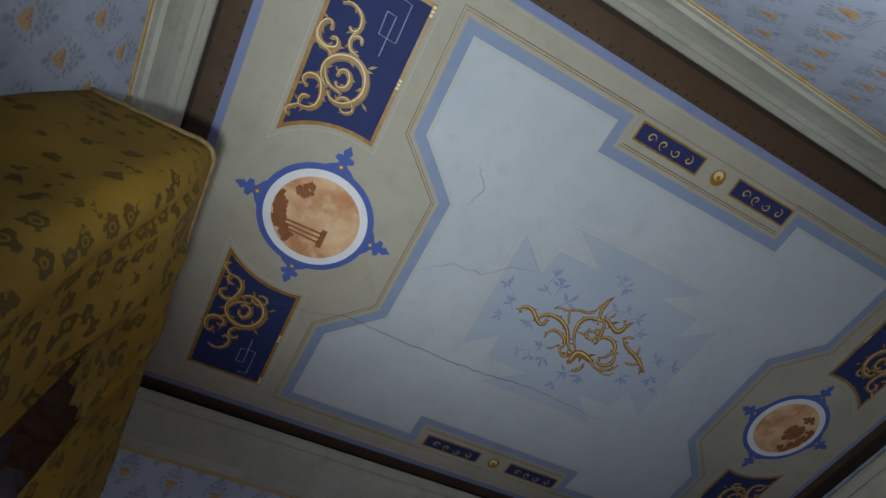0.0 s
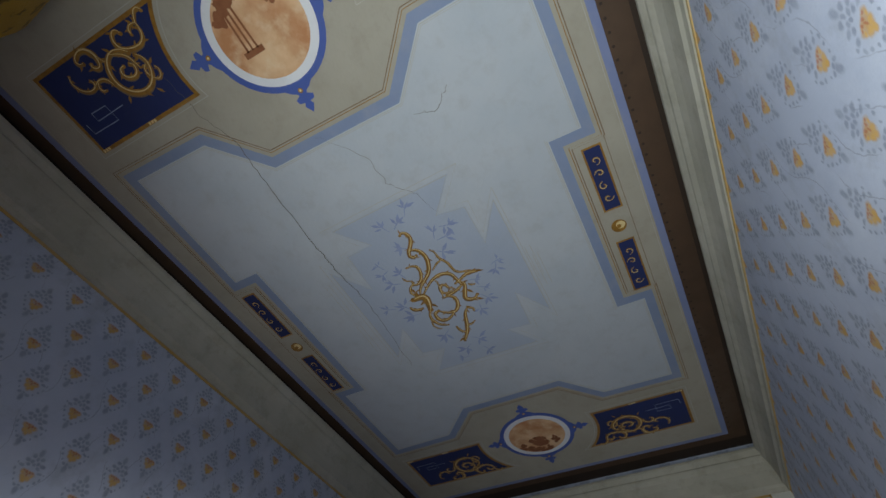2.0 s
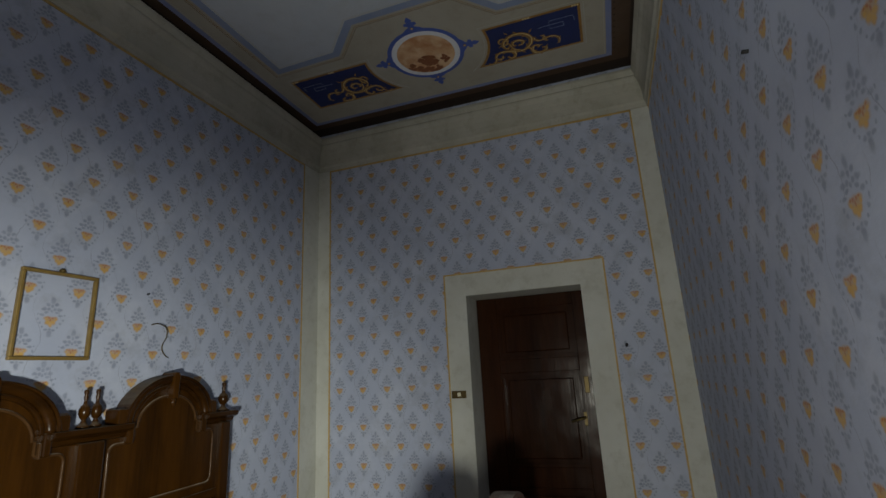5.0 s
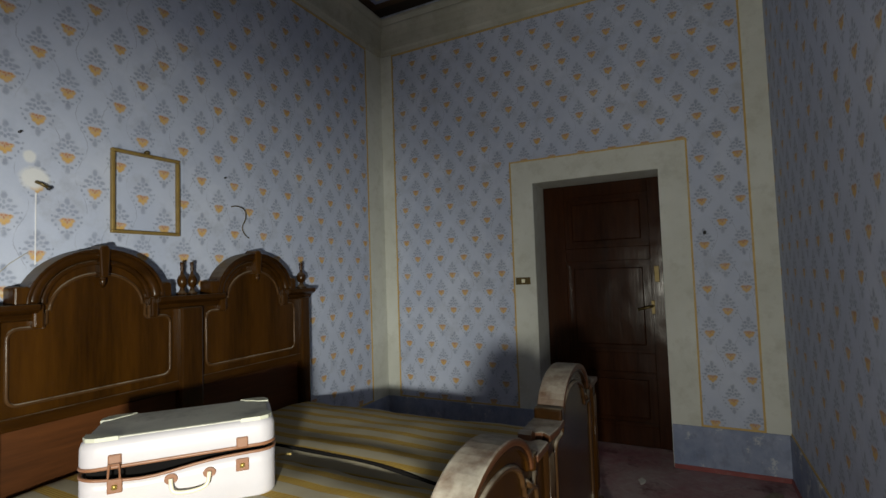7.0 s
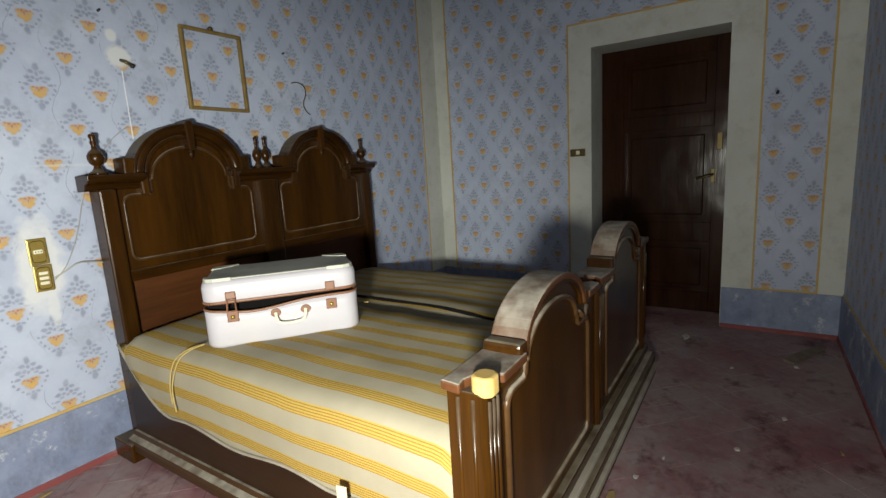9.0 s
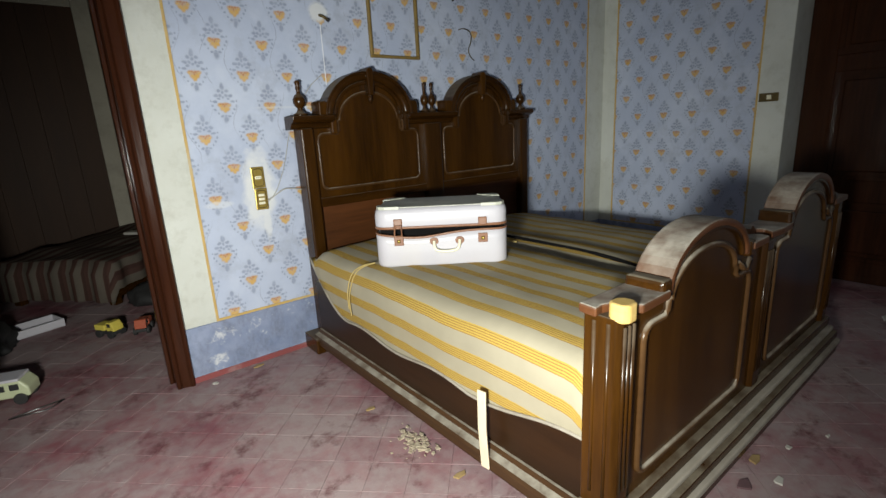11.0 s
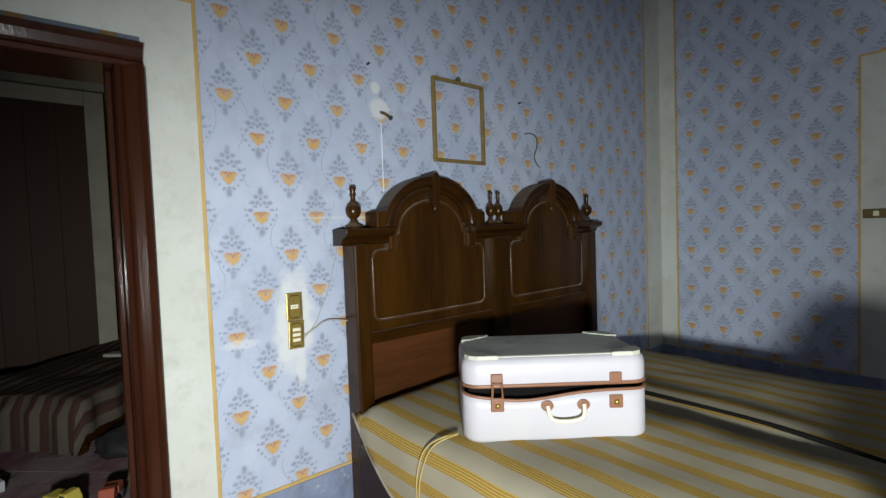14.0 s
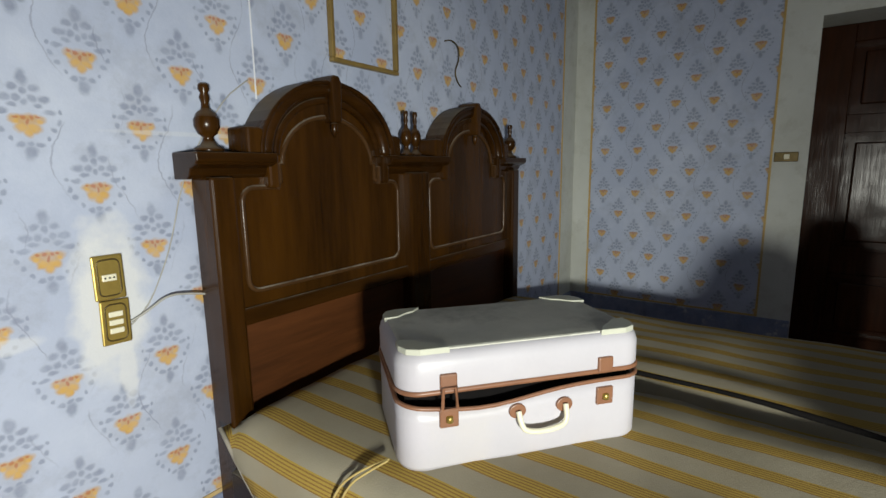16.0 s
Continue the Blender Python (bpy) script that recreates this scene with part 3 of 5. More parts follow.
def cornice(ax, ay, bx, by, nx, ny):
    bm = bmesh.new()
    dx, dy = (bx > ax) - (bx < ax), (by > ay) - (by < ay)
    ends = []
    for (x, y), s in (((ax, ay), 1), ((bx, by), -1)):
        ends.append([bm.verts.new((x + nx * d + s * dx * d, y + ny * d + s * dy * d, z)) for d, z in PROFILE])
    for i in range(len(PROFILE)):
        j = (i + 1) % len(PROFILE)
        bm.faces.new((ends[0][i], ends[0][j], ends[1][j], ends[1][i]))
    bm.faces.new(ends[0])
    bm.faces.new(ends[1][::-1])
    return tagged(part("cornice", bm, "cornice"), "dusty cream moulded plaster cornice", "cornice", kind="structure")


cornice(WX, NY, EX, NY, 0, -1)
cornice(EX, NY, EX, SY, -1, 0)
cornice(EX, SY, WX, SY, 0, 1)
cornice(WX, SY, WX, NY, 1, 0)


# ---- the painted ceiling: flat shapes in thin coats of paint ----
PX0, PX1, PY0, PY1 = -0.62, 3.73, -0.237, 2.35
MX, MY = 1.556, 1.05
CM = ["c_black", "c_brown", "c_lav", "c_cream", "c_line", "c_band", "c_field", "c_patch", "c_navy", "c_ring", "c_white", "c_gold", "c_light", "c_soft", "c_leaf", "c_crack", "vista", "sepia"]
ceil = bmesh.new()
quadbox(ceil, WX - 0.3, EX + 0.5, SY - 0.3, NY + 0.22, CZ + 0.004, CZ + 0.2, 0)


def coat(pts, level, m):
    z = CZ - 0.0012 * level
    f = ceil.faces.new([ceil.verts.new((x, y, z)) for x, y in pts])
    f.normal_update()
    if f.normal.z > 0:
        f.normal_flip()
    f.material_index = CM.index(m)


def rect(x0, x1, y0, y1, level, m):
    coat([(x0, y0), (x1, y0), (x1, y1), (x0, y1)], level, m)


def ribbon(pts, width, level, m, closed=False, taper=True):
    """A painted stroke along pts, thin at its ends when taper."""
    pts = [Vector(p) for p in pts]
    z, n = CZ - 0.0012 * level, len(pts)
    sides = []
    for i, p in enumerate(pts):
        a, b = pts[i - 1] if i or closed else p, pts[(i + 1) % n] if i + 1 < n or closed else p
        d = (b - a)
        d = d.normalized() if d.length > 1e-7 else Vector((1, 0))
        w = width / 2 * (0.25 + 0.75 * math.sin(math.pi * min(1, max(0, (i + 0.4) / n))) if taper else 1)
        q = Vector((-d.y, d.x)) * w
        sides.append((ceil.verts.new((*(p + q), z)), ceil.verts.new((*(p - q), z))))
    for i in range(n if closed else n - 1):
        a, b = sides[i], sides[(i + 1) % n]
        f = ceil.faces.new((a[0], b[0], b[1], a[1]))
        f.normal_update()
        if f.normal.z > 0:
            f.normal_flip()
        f.material_index = CM.index(m)


def disc(cx, cy, r, level, m, n=40):
    coat(arc(cx, cy, r, r, 0, 360 - 360 / n, n - 1), level, m)


STROKES = [0]


def scroll(cx, cy, r, start, turns, width, level, flip=1):
    """A gilt volute with a pale highlight."""
    n = int(26 * abs(turns)) + 6
    STROKES[0] += 1
    level += 0.04 * (STROKES[0] % 90)
    pts = [(cx + r * (1 - 0.80 * i / n) * math.cos(radians(start) + flip * 2 * math.pi * turns * i / n), cy + r * (1 - 0.80 * i / n) * math.sin(radians(start) + flip * 2 * math.pi * turns * i / n)) for i in range(n + 1)]
    ribbon(pts, width, level, "c_gold")
    ribbon([(x + width * 0.12, y - width * 0.12) for x, y in pts], width * 0.35, level + 1, "c_light")
    disc(*pts[-1], width * 0.55, level, "c_gold", 10)


def leaf(x, y, a, length, level=8, m="c_leaf"):
    d, q = Vector((math.cos(a), math.sin(a))), Vector((-math.sin(a), math.cos(a)))
    o = Vector((x, y))
    coat([tuple(o), tuple(o + d * length * 0.45 + q * length * 0.16), tuple(o + d * length), tuple(o + d * length * 0.5 - q * length * 0.15)], level, m)


rect(WX, EX, SY, NY, 1, "c_brown")
for p in [(WX, EX, PY1 + 0.075, NY), (WX, EX, SY, PY0 - 0.12), (PX1 + 0.075, EX, PY0 - 0.12, PY1 + 0.075), (WX, PX0 - 0.10, PY0 - 0.12, PY1 + 0.075)]:
    rect(*p, 2, "c_black")
for i in range(70):                                   # small dark beads along the brown border
    disc(PX0 + 0.03 + i * 0.0615, PY0 - 0.018, 0.007, 2, "c_black", 8)
    if i < 42:
        disc(PX0 - 0.018, PY0 + 0.03 + i * 0.0615, 0.007, 2, "c_black", 8)
rect(PX0, PX1, PY0, PY1, 3, "c_lav")
rect(PX0 + 0.038, PX1 - 0.038, PY0 + 0.038, PY1 - 0.038, 4, "c_cream")
ribbon([(PX0 + 0.05, PY0 + 0.05), (PX1 - 0.05, PY0 + 0.05), (PX1 - 0.05, PY1 - 0.05), (PX0 + 0.05, PY1 - 0.05)], 0.003, 5, "c_soft", True, False)

# the stepped blue band and the pale field
outline = [(0.172, -0.067), (1.035, -0.072), (1.035, 0.09), (2.10, 0.09), (2.10, -0.072), (2.945, -0.067), (2.935, 0.467), (2.69, 0.708),
           (2.69, 1.392), (2.935, 1.633), (2.945, 2.167), (2.10, 2.172), (2.10, 2.01), (1.035, 2.01), (1.035, 2.172), (0.172, 2.167),
           (0.185, 1.633), (0.441, 1.392), (0.441, 0.708), (0.185, 0.467)]
ribbon(inset(outline, -0.034), 0.005, 5, "c_line", True, False)
ribbon(inset(outline, -0.022), 0.004, 5, "c_gold", True, False)
coat(outline, 5, "c_band")
coat(inset(outline, 0.052), 6, "c_field")
ribbon(inset(outline, 0.060), 0.004, 7, "c_soft", True, False)
ribbon(inset(outline, 0.068), 0.0025, 7, "c_soft", True, False)

# zigzag patch in the middle with a gilt scroll and sprigs
zig = [(0.91, 0.65), (1.10, 0.81), (1.12, 0.655), (1.37, 0.655), (1.14, 0.505), (2.00, 0.505), (1.785, 0.645), (2.06, 0.655), (2.04, 0.80), (2.22, 0.67),
       (2.20, 1.38), (2.02, 1.25), (2.00, 1.40), (1.75, 1.405), (1.97, 1.565), (1.17, 1.565), (1.385, 1.405), (1.12, 1.405), (1.11, 1.24), (0.94, 1.385)]
coat(zig, 7, "c_patch")
ribbon(inset(zig, 0.004), 0.0045, 8, "c_soft", True, False)
ribbon(inset(zig, -0.028), 0.003, 8, "c_soft", True, False)
for x0, x1, y in [(1.50, 1.72, 0.445), (1.56, 1.80, 0.425), (1.25, 1.5, 1.62), (1.6, 1.85, 1.63)]:
    ribbon([(x0, y), (x1, y), (x1, y + 0.03), (x0, y + 0.03)], 0.003, 8, "c_soft", True, False)


def vine(pts, width, level=9.0):
    """A gilt stroke of the brush with a dark underside and a pale highlight, ending in a small bud."""
    STROKES[0] += 1
    level += 0.04 * (STROKES[0] % 60)
    line = smoothed(pts, 3)
    ribbon([(x + width * 0.16, y + width * 0.16) for x, y in line], width * 1.15, level - 1.0, "c_line")
    ribbon(line, width, level, "c_gold")
    ribbon([(x - width * 0.14, y - width * 0.14) for x, y in line], width * 0.22, level + 3, "c_light")
    for q, n in enumerate(range(7, len(line) - 6, 11)):       # small leaf nubs along the stroke
        (x, y), (x2, y2) = line[n], line[n + 2]
        leaf(x, y, math.atan2(y2 - y, x2 - x) + (0.9 if q % 2 else -0.9), width * 1.5, level + 0.5 + 0.01 * q, "c_gold")
    for x, y in (pts[0], pts[-1]):
        disc(x, y, width * 0.42, level + 0.02, "c_gold", 10)


# the middle scrollwork: a leafy stem, an open C-scroll and a trailing tail
vine([(1.127, 1.057), (1.112, 1.04), (1.13, 1.015), (1.171, 1.011), (1.207, 1.033), (1.24, 1.066), (1.274, 1.079), (1.295, 1.06), (1.283, 1.041)], 0.022)
vine([(1.24, 1.066), (1.238, 1.035), (1.266, 1.004), (1.32, 0.994), (1.375, 1.009), (1.423, 1.035), (1.466, 1.091), (1.492, 1.13), (1.551, 1.163)], 0.024)
vine([(1.285, 0.954), (1.304, 0.937), (1.34, 0.936), (1.366, 0.931), (1.402, 0.905), (1.444, 0.9), (1.485, 0.893), (1.5, 0.861), (1.503, 0.823), (1.527, 0.783)], 0.014)
vine([(1.372, 0.928), (1.378, 0.958), (1.415, 1.006)], 0.012)
vine([(1.561, 0.934), (1.537, 0.879), (1.519, 0.839), (1.526, 0.812), (1.532, 0.784)], 0.020)
vine([(1.554, 1.144), (1.486, 1.064), (1.462, 1.007), (1.462, 0.958), (1.489, 0.92), (1.537, 0.912), (1.587, 0.904)], 0.022)
vine([(1.578, 0.968), (1.575, 0.986), (1.545, 0.988), (1.533, 1.015), (1.557, 1.037), (1.594, 1.033), (1.608, 1.004), (1.592, 0.961)], 0.018)
vine([(1.48, 1.05), (1.488, 1.028), (1.516, 1.023), (1.563, 1.035), (1.606, 1.039), (1.635, 1.056)], 0.010)
vine([(1.338, 1.136), (1.336, 1.099), (1.356, 1.072), (1.396, 1.074), (1.441, 1.094), (1.469, 1.124), (1.469, 1.159), (1.437, 1.157)], 0.018)
vine([(1.393, 1.196), (1.419, 1.188), (1.431, 1.16)], 0.010)
vine([(1.566, 1.219), (1.56, 1.176), (1.57, 1.145), (1.615, 1.141), (1.68, 1.163)], 0.044)
vine([(1.448, 1.151), (1.475, 1.191), (1.509, 1.206), (1.547, 1.192)], 0.014)
vine([(1.616, 1.267), (1.64, 1.256), (1.65, 1.224), (1.65, 1.201)], 0.020)
vine([(1.628, 1.047), (1.626, 1.012), (1.652, 0.982), (1.702, 0.984), (1.749, 1.014), (1.758, 1.054), (1.74, 1.089), (1.713, 1.12)], 0.022)
vine([(1.752, 1.03), (1.782, 1.069), (1.8, 1.115), (1.784, 1.149), (1.743, 1.16), (1.71, 1.149), (1.707, 1.123)], 0.022)
vine([(1.669, 1.16), (1.727, 1.195), (1.78, 1.188), (1.82, 1.164), (1.839, 1.123)], 0.018)
vine([(1.756, 1.2), (1.806, 1.213), (1.837, 1.198), (1.852, 1.173)], 0.010)
vine([(1.555, 0.904), (1.585, 0.881), (1.635, 0.906), (1.686, 0.932), (1.711, 0.911), (1.712, 0.876), (1.691, 0.853)], 0.026)
vine([(1.756, 0.949), (1.791, 0.984), (1.846, 1.002), (1.902, 1.02), (1.946, 1.044), (1.985, 1.071), (2.007, 1.089)], 0.024)
vine([(1.761, 0.955), (1.769, 0.934), (1.782, 0.919), (1.803, 0.926)], 0.014)
vine([(1.891, 1.016), (1.896, 0.991), (1.879, 0.959)], 0.014)
vine([(1.946, 1.044), (1.92, 1.075), (1.875, 1.083)], 0.016)
vine([(1.587, 0.904), (1.616, 0.966), (1.621, 1.015)], 0.020)
vine([(1.597, 0.866), (1.61, 0.852), (1.612, 0.834)], 0.012)
for x, y, a in [(1.60, 0.89, 0.3), (1.62, 0.90, -0.6), (1.56, 1.16, 2.4), (1.60, 1.15, 1.2), (1.53, 1.18, 2.9), (1.91, 1.02, 0.4), (1.98, 1.07, 1.2), (1.52, 0.80, -1.2), (1.71, 0.88, -1.0), (1.57, 1.19, 1.7)]:
    leaf(x, y, a, 0.062, 9.6 + 0.01 * a, "c_gold")
rnd = random.Random(4)
for x, y, d, size in [(0.99, 0.95, 3.6, 1.0), (1.04, 1.12, 2.6, 1.0), (1.05, 1.03, 4.0, 1.1), (1.21, 1.09, 1.9, 1.15), (1.18, 0.79, 4.9, 1.1), (1.185, 0.88, 3.5, 0.9), (1.24, 0.84, 4.6, 1.2), (1.33, 0.89, 5.3, 1.3),
                      (1.51, 0.645, 4.4, 0.8), (1.56, 0.675, 0.4, 0.9), (1.58, 0.82, 4.9, 0.8), (1.735, 0.81, 5.6, 1.1), (1.81, 0.88, 0.1, 1.2), (1.36, 1.194, 2.8, 1.1), (1.41, 1.27, 1.9, 1.1), (1.326, 1.29, 1.2, 0.8),
                      (1.255, 1.28, 2.6, 0.7), (1.59, 1.30, 2.5, 1.1), (1.68, 1.28, 1.6, 1.2), (1.57, 1.40, 1.9, 0.9), (1.91, 1.18, 0.9, 1.2), (2.03, 1.0, 5.4, 1.2), (2.08, 1.11, 1.0, 1.1), (2.15, 1.17, 1.7, 0.7), (2.15, 0.985, 5.9, 0.9), (1.66, 0.79, 5.2, 0.8)]:
    ribbon(smoothed([(x - 0.05 * math.cos(d), y - 0.05 * math.sin(d)), (x, y), (x + 0.03 * math.cos(d + 0.3), y + 0.03 * math.sin(d + 0.3))], 1), 0.005, 8.05, "c_leaf")
    for q, a in enumerate((-1.15, -0.45, 0.3, 1.1)):
        leaf(x + rnd.uniform(-0.008, 0.008), y + rnd.uniform(-0.008, 0.008), d + a + rnd.uniform(-0.2, 0.2), size * rnd.uniform(0.042, 0.066), 8.2 + q * 0.15)

# the scrollwork of a panel, outwards and away from the roundel
ACANTHUS = [
    (0.030, [(0.082, 0.593), (0.112, 0.621), (0.12, 0.668), (0.103, 0.707), (0.066, 0.739), (0.008, 0.752), (-0.042, 0.728), (-0.072, 0.679), (-0.075, 0.623), (-0.048, 0.576), (-0.002, 0.547), (0.042, 0.551), (0.061, 0.573)]),
    (0.022, [(0.05, 0.659), (0.049, 0.68), (0.026, 0.694), (0.002, 0.679), (-0.008, 0.645), (0.006, 0.617), (0.035, 0.61), (0.046, 0.625)]),
    (0.016, [(0.114, 0.678), (0.095, 0.63), (0.069, 0.605), (0.041, 0.599), (0.012, 0.593)]),
    (0.024, [(0.141, 0.816), (0.145, 0.838), (0.166, 0.841), (0.185, 0.816), (0.189, 0.778), (0.17, 0.748), (0.133, 0.738), (0.099, 0.751), (0.093, 0.774), (0.111, 0.793), (0.123, 0.785)]),
    (0.016, [(0.195, 0.787), (0.185, 0.754), (0.157, 0.735), (0.122, 0.734), (0.099, 0.716)]),
    (0.018, [(0.133, 0.925), (0.11, 0.94), (0.078, 0.934), (0.048, 0.913), (0.037, 0.876), (0.045, 0.848), (0.067, 0.841), (0.076, 0.851)]),
    (0.018, [(0.045, 0.848), (0.058, 0.821), (0.055, 0.789), (0.036, 0.77), (0.008, 0.765)]),
    (0.014, [(0.057, 0.818), (0.035, 0.838), (0.014, 0.835), (0.01, 0.815)]),
    (0.024, [(0.154, 0.56), (0.175, 0.57), (0.173, 0.597), (0.145, 0.616), (0.113, 0.613), (0.093, 0.587), (0.081, 0.546), (0.081, 0.506), (0.105, 0.475), (0.138, 0.468), (0.159, 0.468)]),
    (0.018, [(0.155, 0.47), (0.161, 0.499), (0.148, 0.519), (0.128, 0.521)]),
    (0.018, [(0.15, 0.472), (0.175, 0.456), (0.194, 0.438), (0.196, 0.416), (0.178, 0.409)]),
    (0.014, [(0.014, 0.56), (0.0, 0.583), (-0.027, 0.587), (-0.044, 0.574)]),
    (0.014, [(-0.048, 0.576), (-0.066, 0.553), (-0.052, 0.53), (-0.028, 0.523), (-0.014, 0.531)]),
]

# four navy panels with a concave end, and two roundels
for sx in (1, -1):
    cx = MX + sx * 1.61
    xo, xi = MX + sx * 1.925, MX + sx * 1.515
    for sy in (1, -1):
        def panel(d):
            r = 0.45 + d
            lo = MY + sy * (1.095 - d)
            a, b = sorted((xo - sx * d, xi + sx * d))
            end = [(x, MY + sy * math.sqrt(max(0.0, r * r - (x - cx) ** 2))) for x in [a + (b - a) * i / 14 for i in range(15)]]
            return [(b, lo), (a, lo)] + end
        coat(panel(-0.022), 5, "c_soft")
        coat(panel(-0.018), 6, "c_cream")
        coat(panel(0.0), 7, "c_gold")
        coat(panel(0.018), 8, "c_navy")
        pc = (xo + xi) / 2
        for width, line in ACANTHUS:
            vine([(pc + sx * dx, MY + sy * dy) for dx, dy in line], width)
        for dx, dy, a in [(0.10, 0.70, 2.2), (0.11, 0.62, 3.3), (0.04, 0.745, 1.3), (-0.05, 0.74, 0.6), (-0.085, 0.60, -0.6), (0.15, 0.48, 2.6), (0.01, 0.60, -1.6)]:
            leaf(pc + sx * dx, MY + sy * dy, math.atan2(sy * math.sin(a), -sx * math.cos(a)), 0.045, 9.7 + 0.01 * a, "c_gold")
        for line in ([(-0.032, 0.979), (-0.035, 0.886), (-0.113, 0.883), (-0.111, 1.045), (-0.060, 1.050)], [(-0.071, 0.807), (-0.073, 0.977), (-0.032, 0.979)]):
            ribbon([(pc + sx * dx, MY + sy * dy) for dx, dy in line], 0.0045, 9, "c_band", False, False)
        for k in (0.30, 0.62):                         # pale touches on the gilt edge
            for e in range(3):
                ribbon([(xi + sx * 0.009, MY + sy * (0.42 + k + 0.017 * e)), (xi + sx * 0.009, MY + sy * (0.432 + k + 0.017 * e))], 0.014, 9, "c_light", False, False)
    disc(cx, MY, 0.280, 6, "c_ring", 48)
    for a in (2, 92, 182, 272):
        a = radians(a)
        d, s = Vector((math.cos(a), math.sin(a))), Vector((-math.sin(a), math.cos(a)))
        o = Vector((cx, MY))
        spike = [(0.24, 0.12), (0.272, 0.070), (0.290, 0.050), (0.302, 0.026), (0.312, 0.020), (0.325, 0.046), (0.345, 0.040), (0.350, 0.014), (0.366, 0.024), (0.402, 0.0)]
        coat([tuple(o + d * u + s * w) for u, w in spike] + [tuple(o + d * u - s * w) for u, w in spike[-2::-1]], 5, "c_ring")
        disc(*(o + d * 0.292), 0.012, 8, "c_gold", 12)
        disc(*(o + d * 0.292), 0.006, 9, "c_light", 8)
    disc(cx, MY, 0.250, 7, "c_white", 48)
    disc(cx, MY, 0.212, 8, "vista", 48)
    rs = random.Random(11 if sx < 0 else 12)
    def dab(a, r, w, lift):
        """One brush blot, kept inside the picture's rim."""
        x, y, pts = -sx * r * math.cos(a), r * math.sin(a), []
        for b in [q * 0.7 for q in range(9)]:
            v = Vector((x + w * rs.uniform(0.6, 1.3) * math.cos(b), y + w * rs.uniform(0.6, 1.3) * math.sin(b)))
            v = v * min(1.0, 0.2095 / v.length)
            pts.append((cx + v.x, MY + v.y))
        coat(pts, lift, "sepia")
    for i in range(34):                                # dark trees along the outer rim
        dab(radians(rs.uniform(118, 198)), rs.uniform(0.150, 0.205), rs.uniform(0.012, 0.026), 9 + i * 0.05)
    for i in range(12):                                # a crown of leaves
        dab(radians(rs.uniform(218, 246)), rs.uniform(0.125, 0.175), rs.uniform(0.010, 0.022), 9 + i * 0.05)
    if sx > 0:                                         # the east one shows a dark mound instead of a ruin
        for i in range(26):
            dab(radians(rs.gauss(182, 24)), rs.uniform(0.02, 0.12), rs.uniform(0.012, 0.028), 11 + i * 0.05)
        continue
    for k in (-0.026, 0.0, 0.026):                     # a small columned ruin
        ribbon([(cx + sx * 0.150, MY + 0.082 + k * 0.8), (cx - sx * 0.055, MY + 0.085 + k)], 0.010, 12, "sepia", False, False)
    a, b = sorted((cx - sx * 0.050, cx - sx * 0.078))
    rect(a, b, MY + 0.035, MY + 0.135, 12, "sepia")

# short navy bars with a gold boss between them
for sy in (1, -1):
    y = MY + sy * 1.075
    for x0, x1 in ((1.10, 1.47), (1.70, 2.06)):
        rect(x0 - 0.010, x1 + 0.010, y - 0.052, y + 0.045, 7, "c_gold")
        rect(x0, x1, y - 0.043, y + 0.036, 8, "c_navy")
        for i in range(4):
            scroll(x0 + 0.07 + i * 0.075, y, 0.026, 90 * i, 0.9, 0.009, 9, 1 if i % 2 else -1)
    disc(1.59, y, 0.040, 8, "c_gold", 20)
    disc(1.585, y - 0.01, 0.024, 9, "c_light", 14)
    disc(1.59, y, 0.012, 10, "c_gold", 10)
    ribbon([(1.06, y + 0.075 * sy), (2.09, y + 0.075 * sy)], 0.003, 7, "c_line", False, False)


# cracks in the plaster
def crack(pts, w, seed):
    rc = random.Random(seed)
    fine = []
    for a, b in zip(pts, pts[1:]):
        for i in range(8):
            f = i / 8
            fine.append((a[0] + (b[0] - a[0]) * f + rc.uniform(-0.007, 0.007), a[1] + (b[1] - a[1]) * f + rc.uniform(-0.007, 0.007)))
    ribbon(fine, w, 11, "c_crack")


crack([(-0.10, 1.58), (0.12, 1.56), (0.29, 1.50), (0.57, 1.51), (0.96, 1.52), (1.19, 1.51), (1.45, 1.48), (1.81, 1.50), (2.1, 1.52)], 0.0042, 1)
crack([(0.45, 1.13), (0.64, 0.97), (0.82, 0.95), (0.94, 0.84), (1.1, 0.80)], 0.0022, 2)
crack([(0.52, 0.45), (0.60, 0.55), (0.56, 0.66)], 0.003, 3)
tagged(part("ceiling", ceil, CM), "painted ceiling, pale blue field with gilt scrolls and roundels", "ceiling", kind="structure")

# ---- floor bed under the tiles ----
bm = bmesh.new()
quadbox(bm, -1.6, EX + 0.5, SY - 0.3, 6.2, -0.12, -0.0035)
tagged(part("floor", bm, "tile"), "dusty dark red cement tiles laid diagonally", "floor", kind="structure")

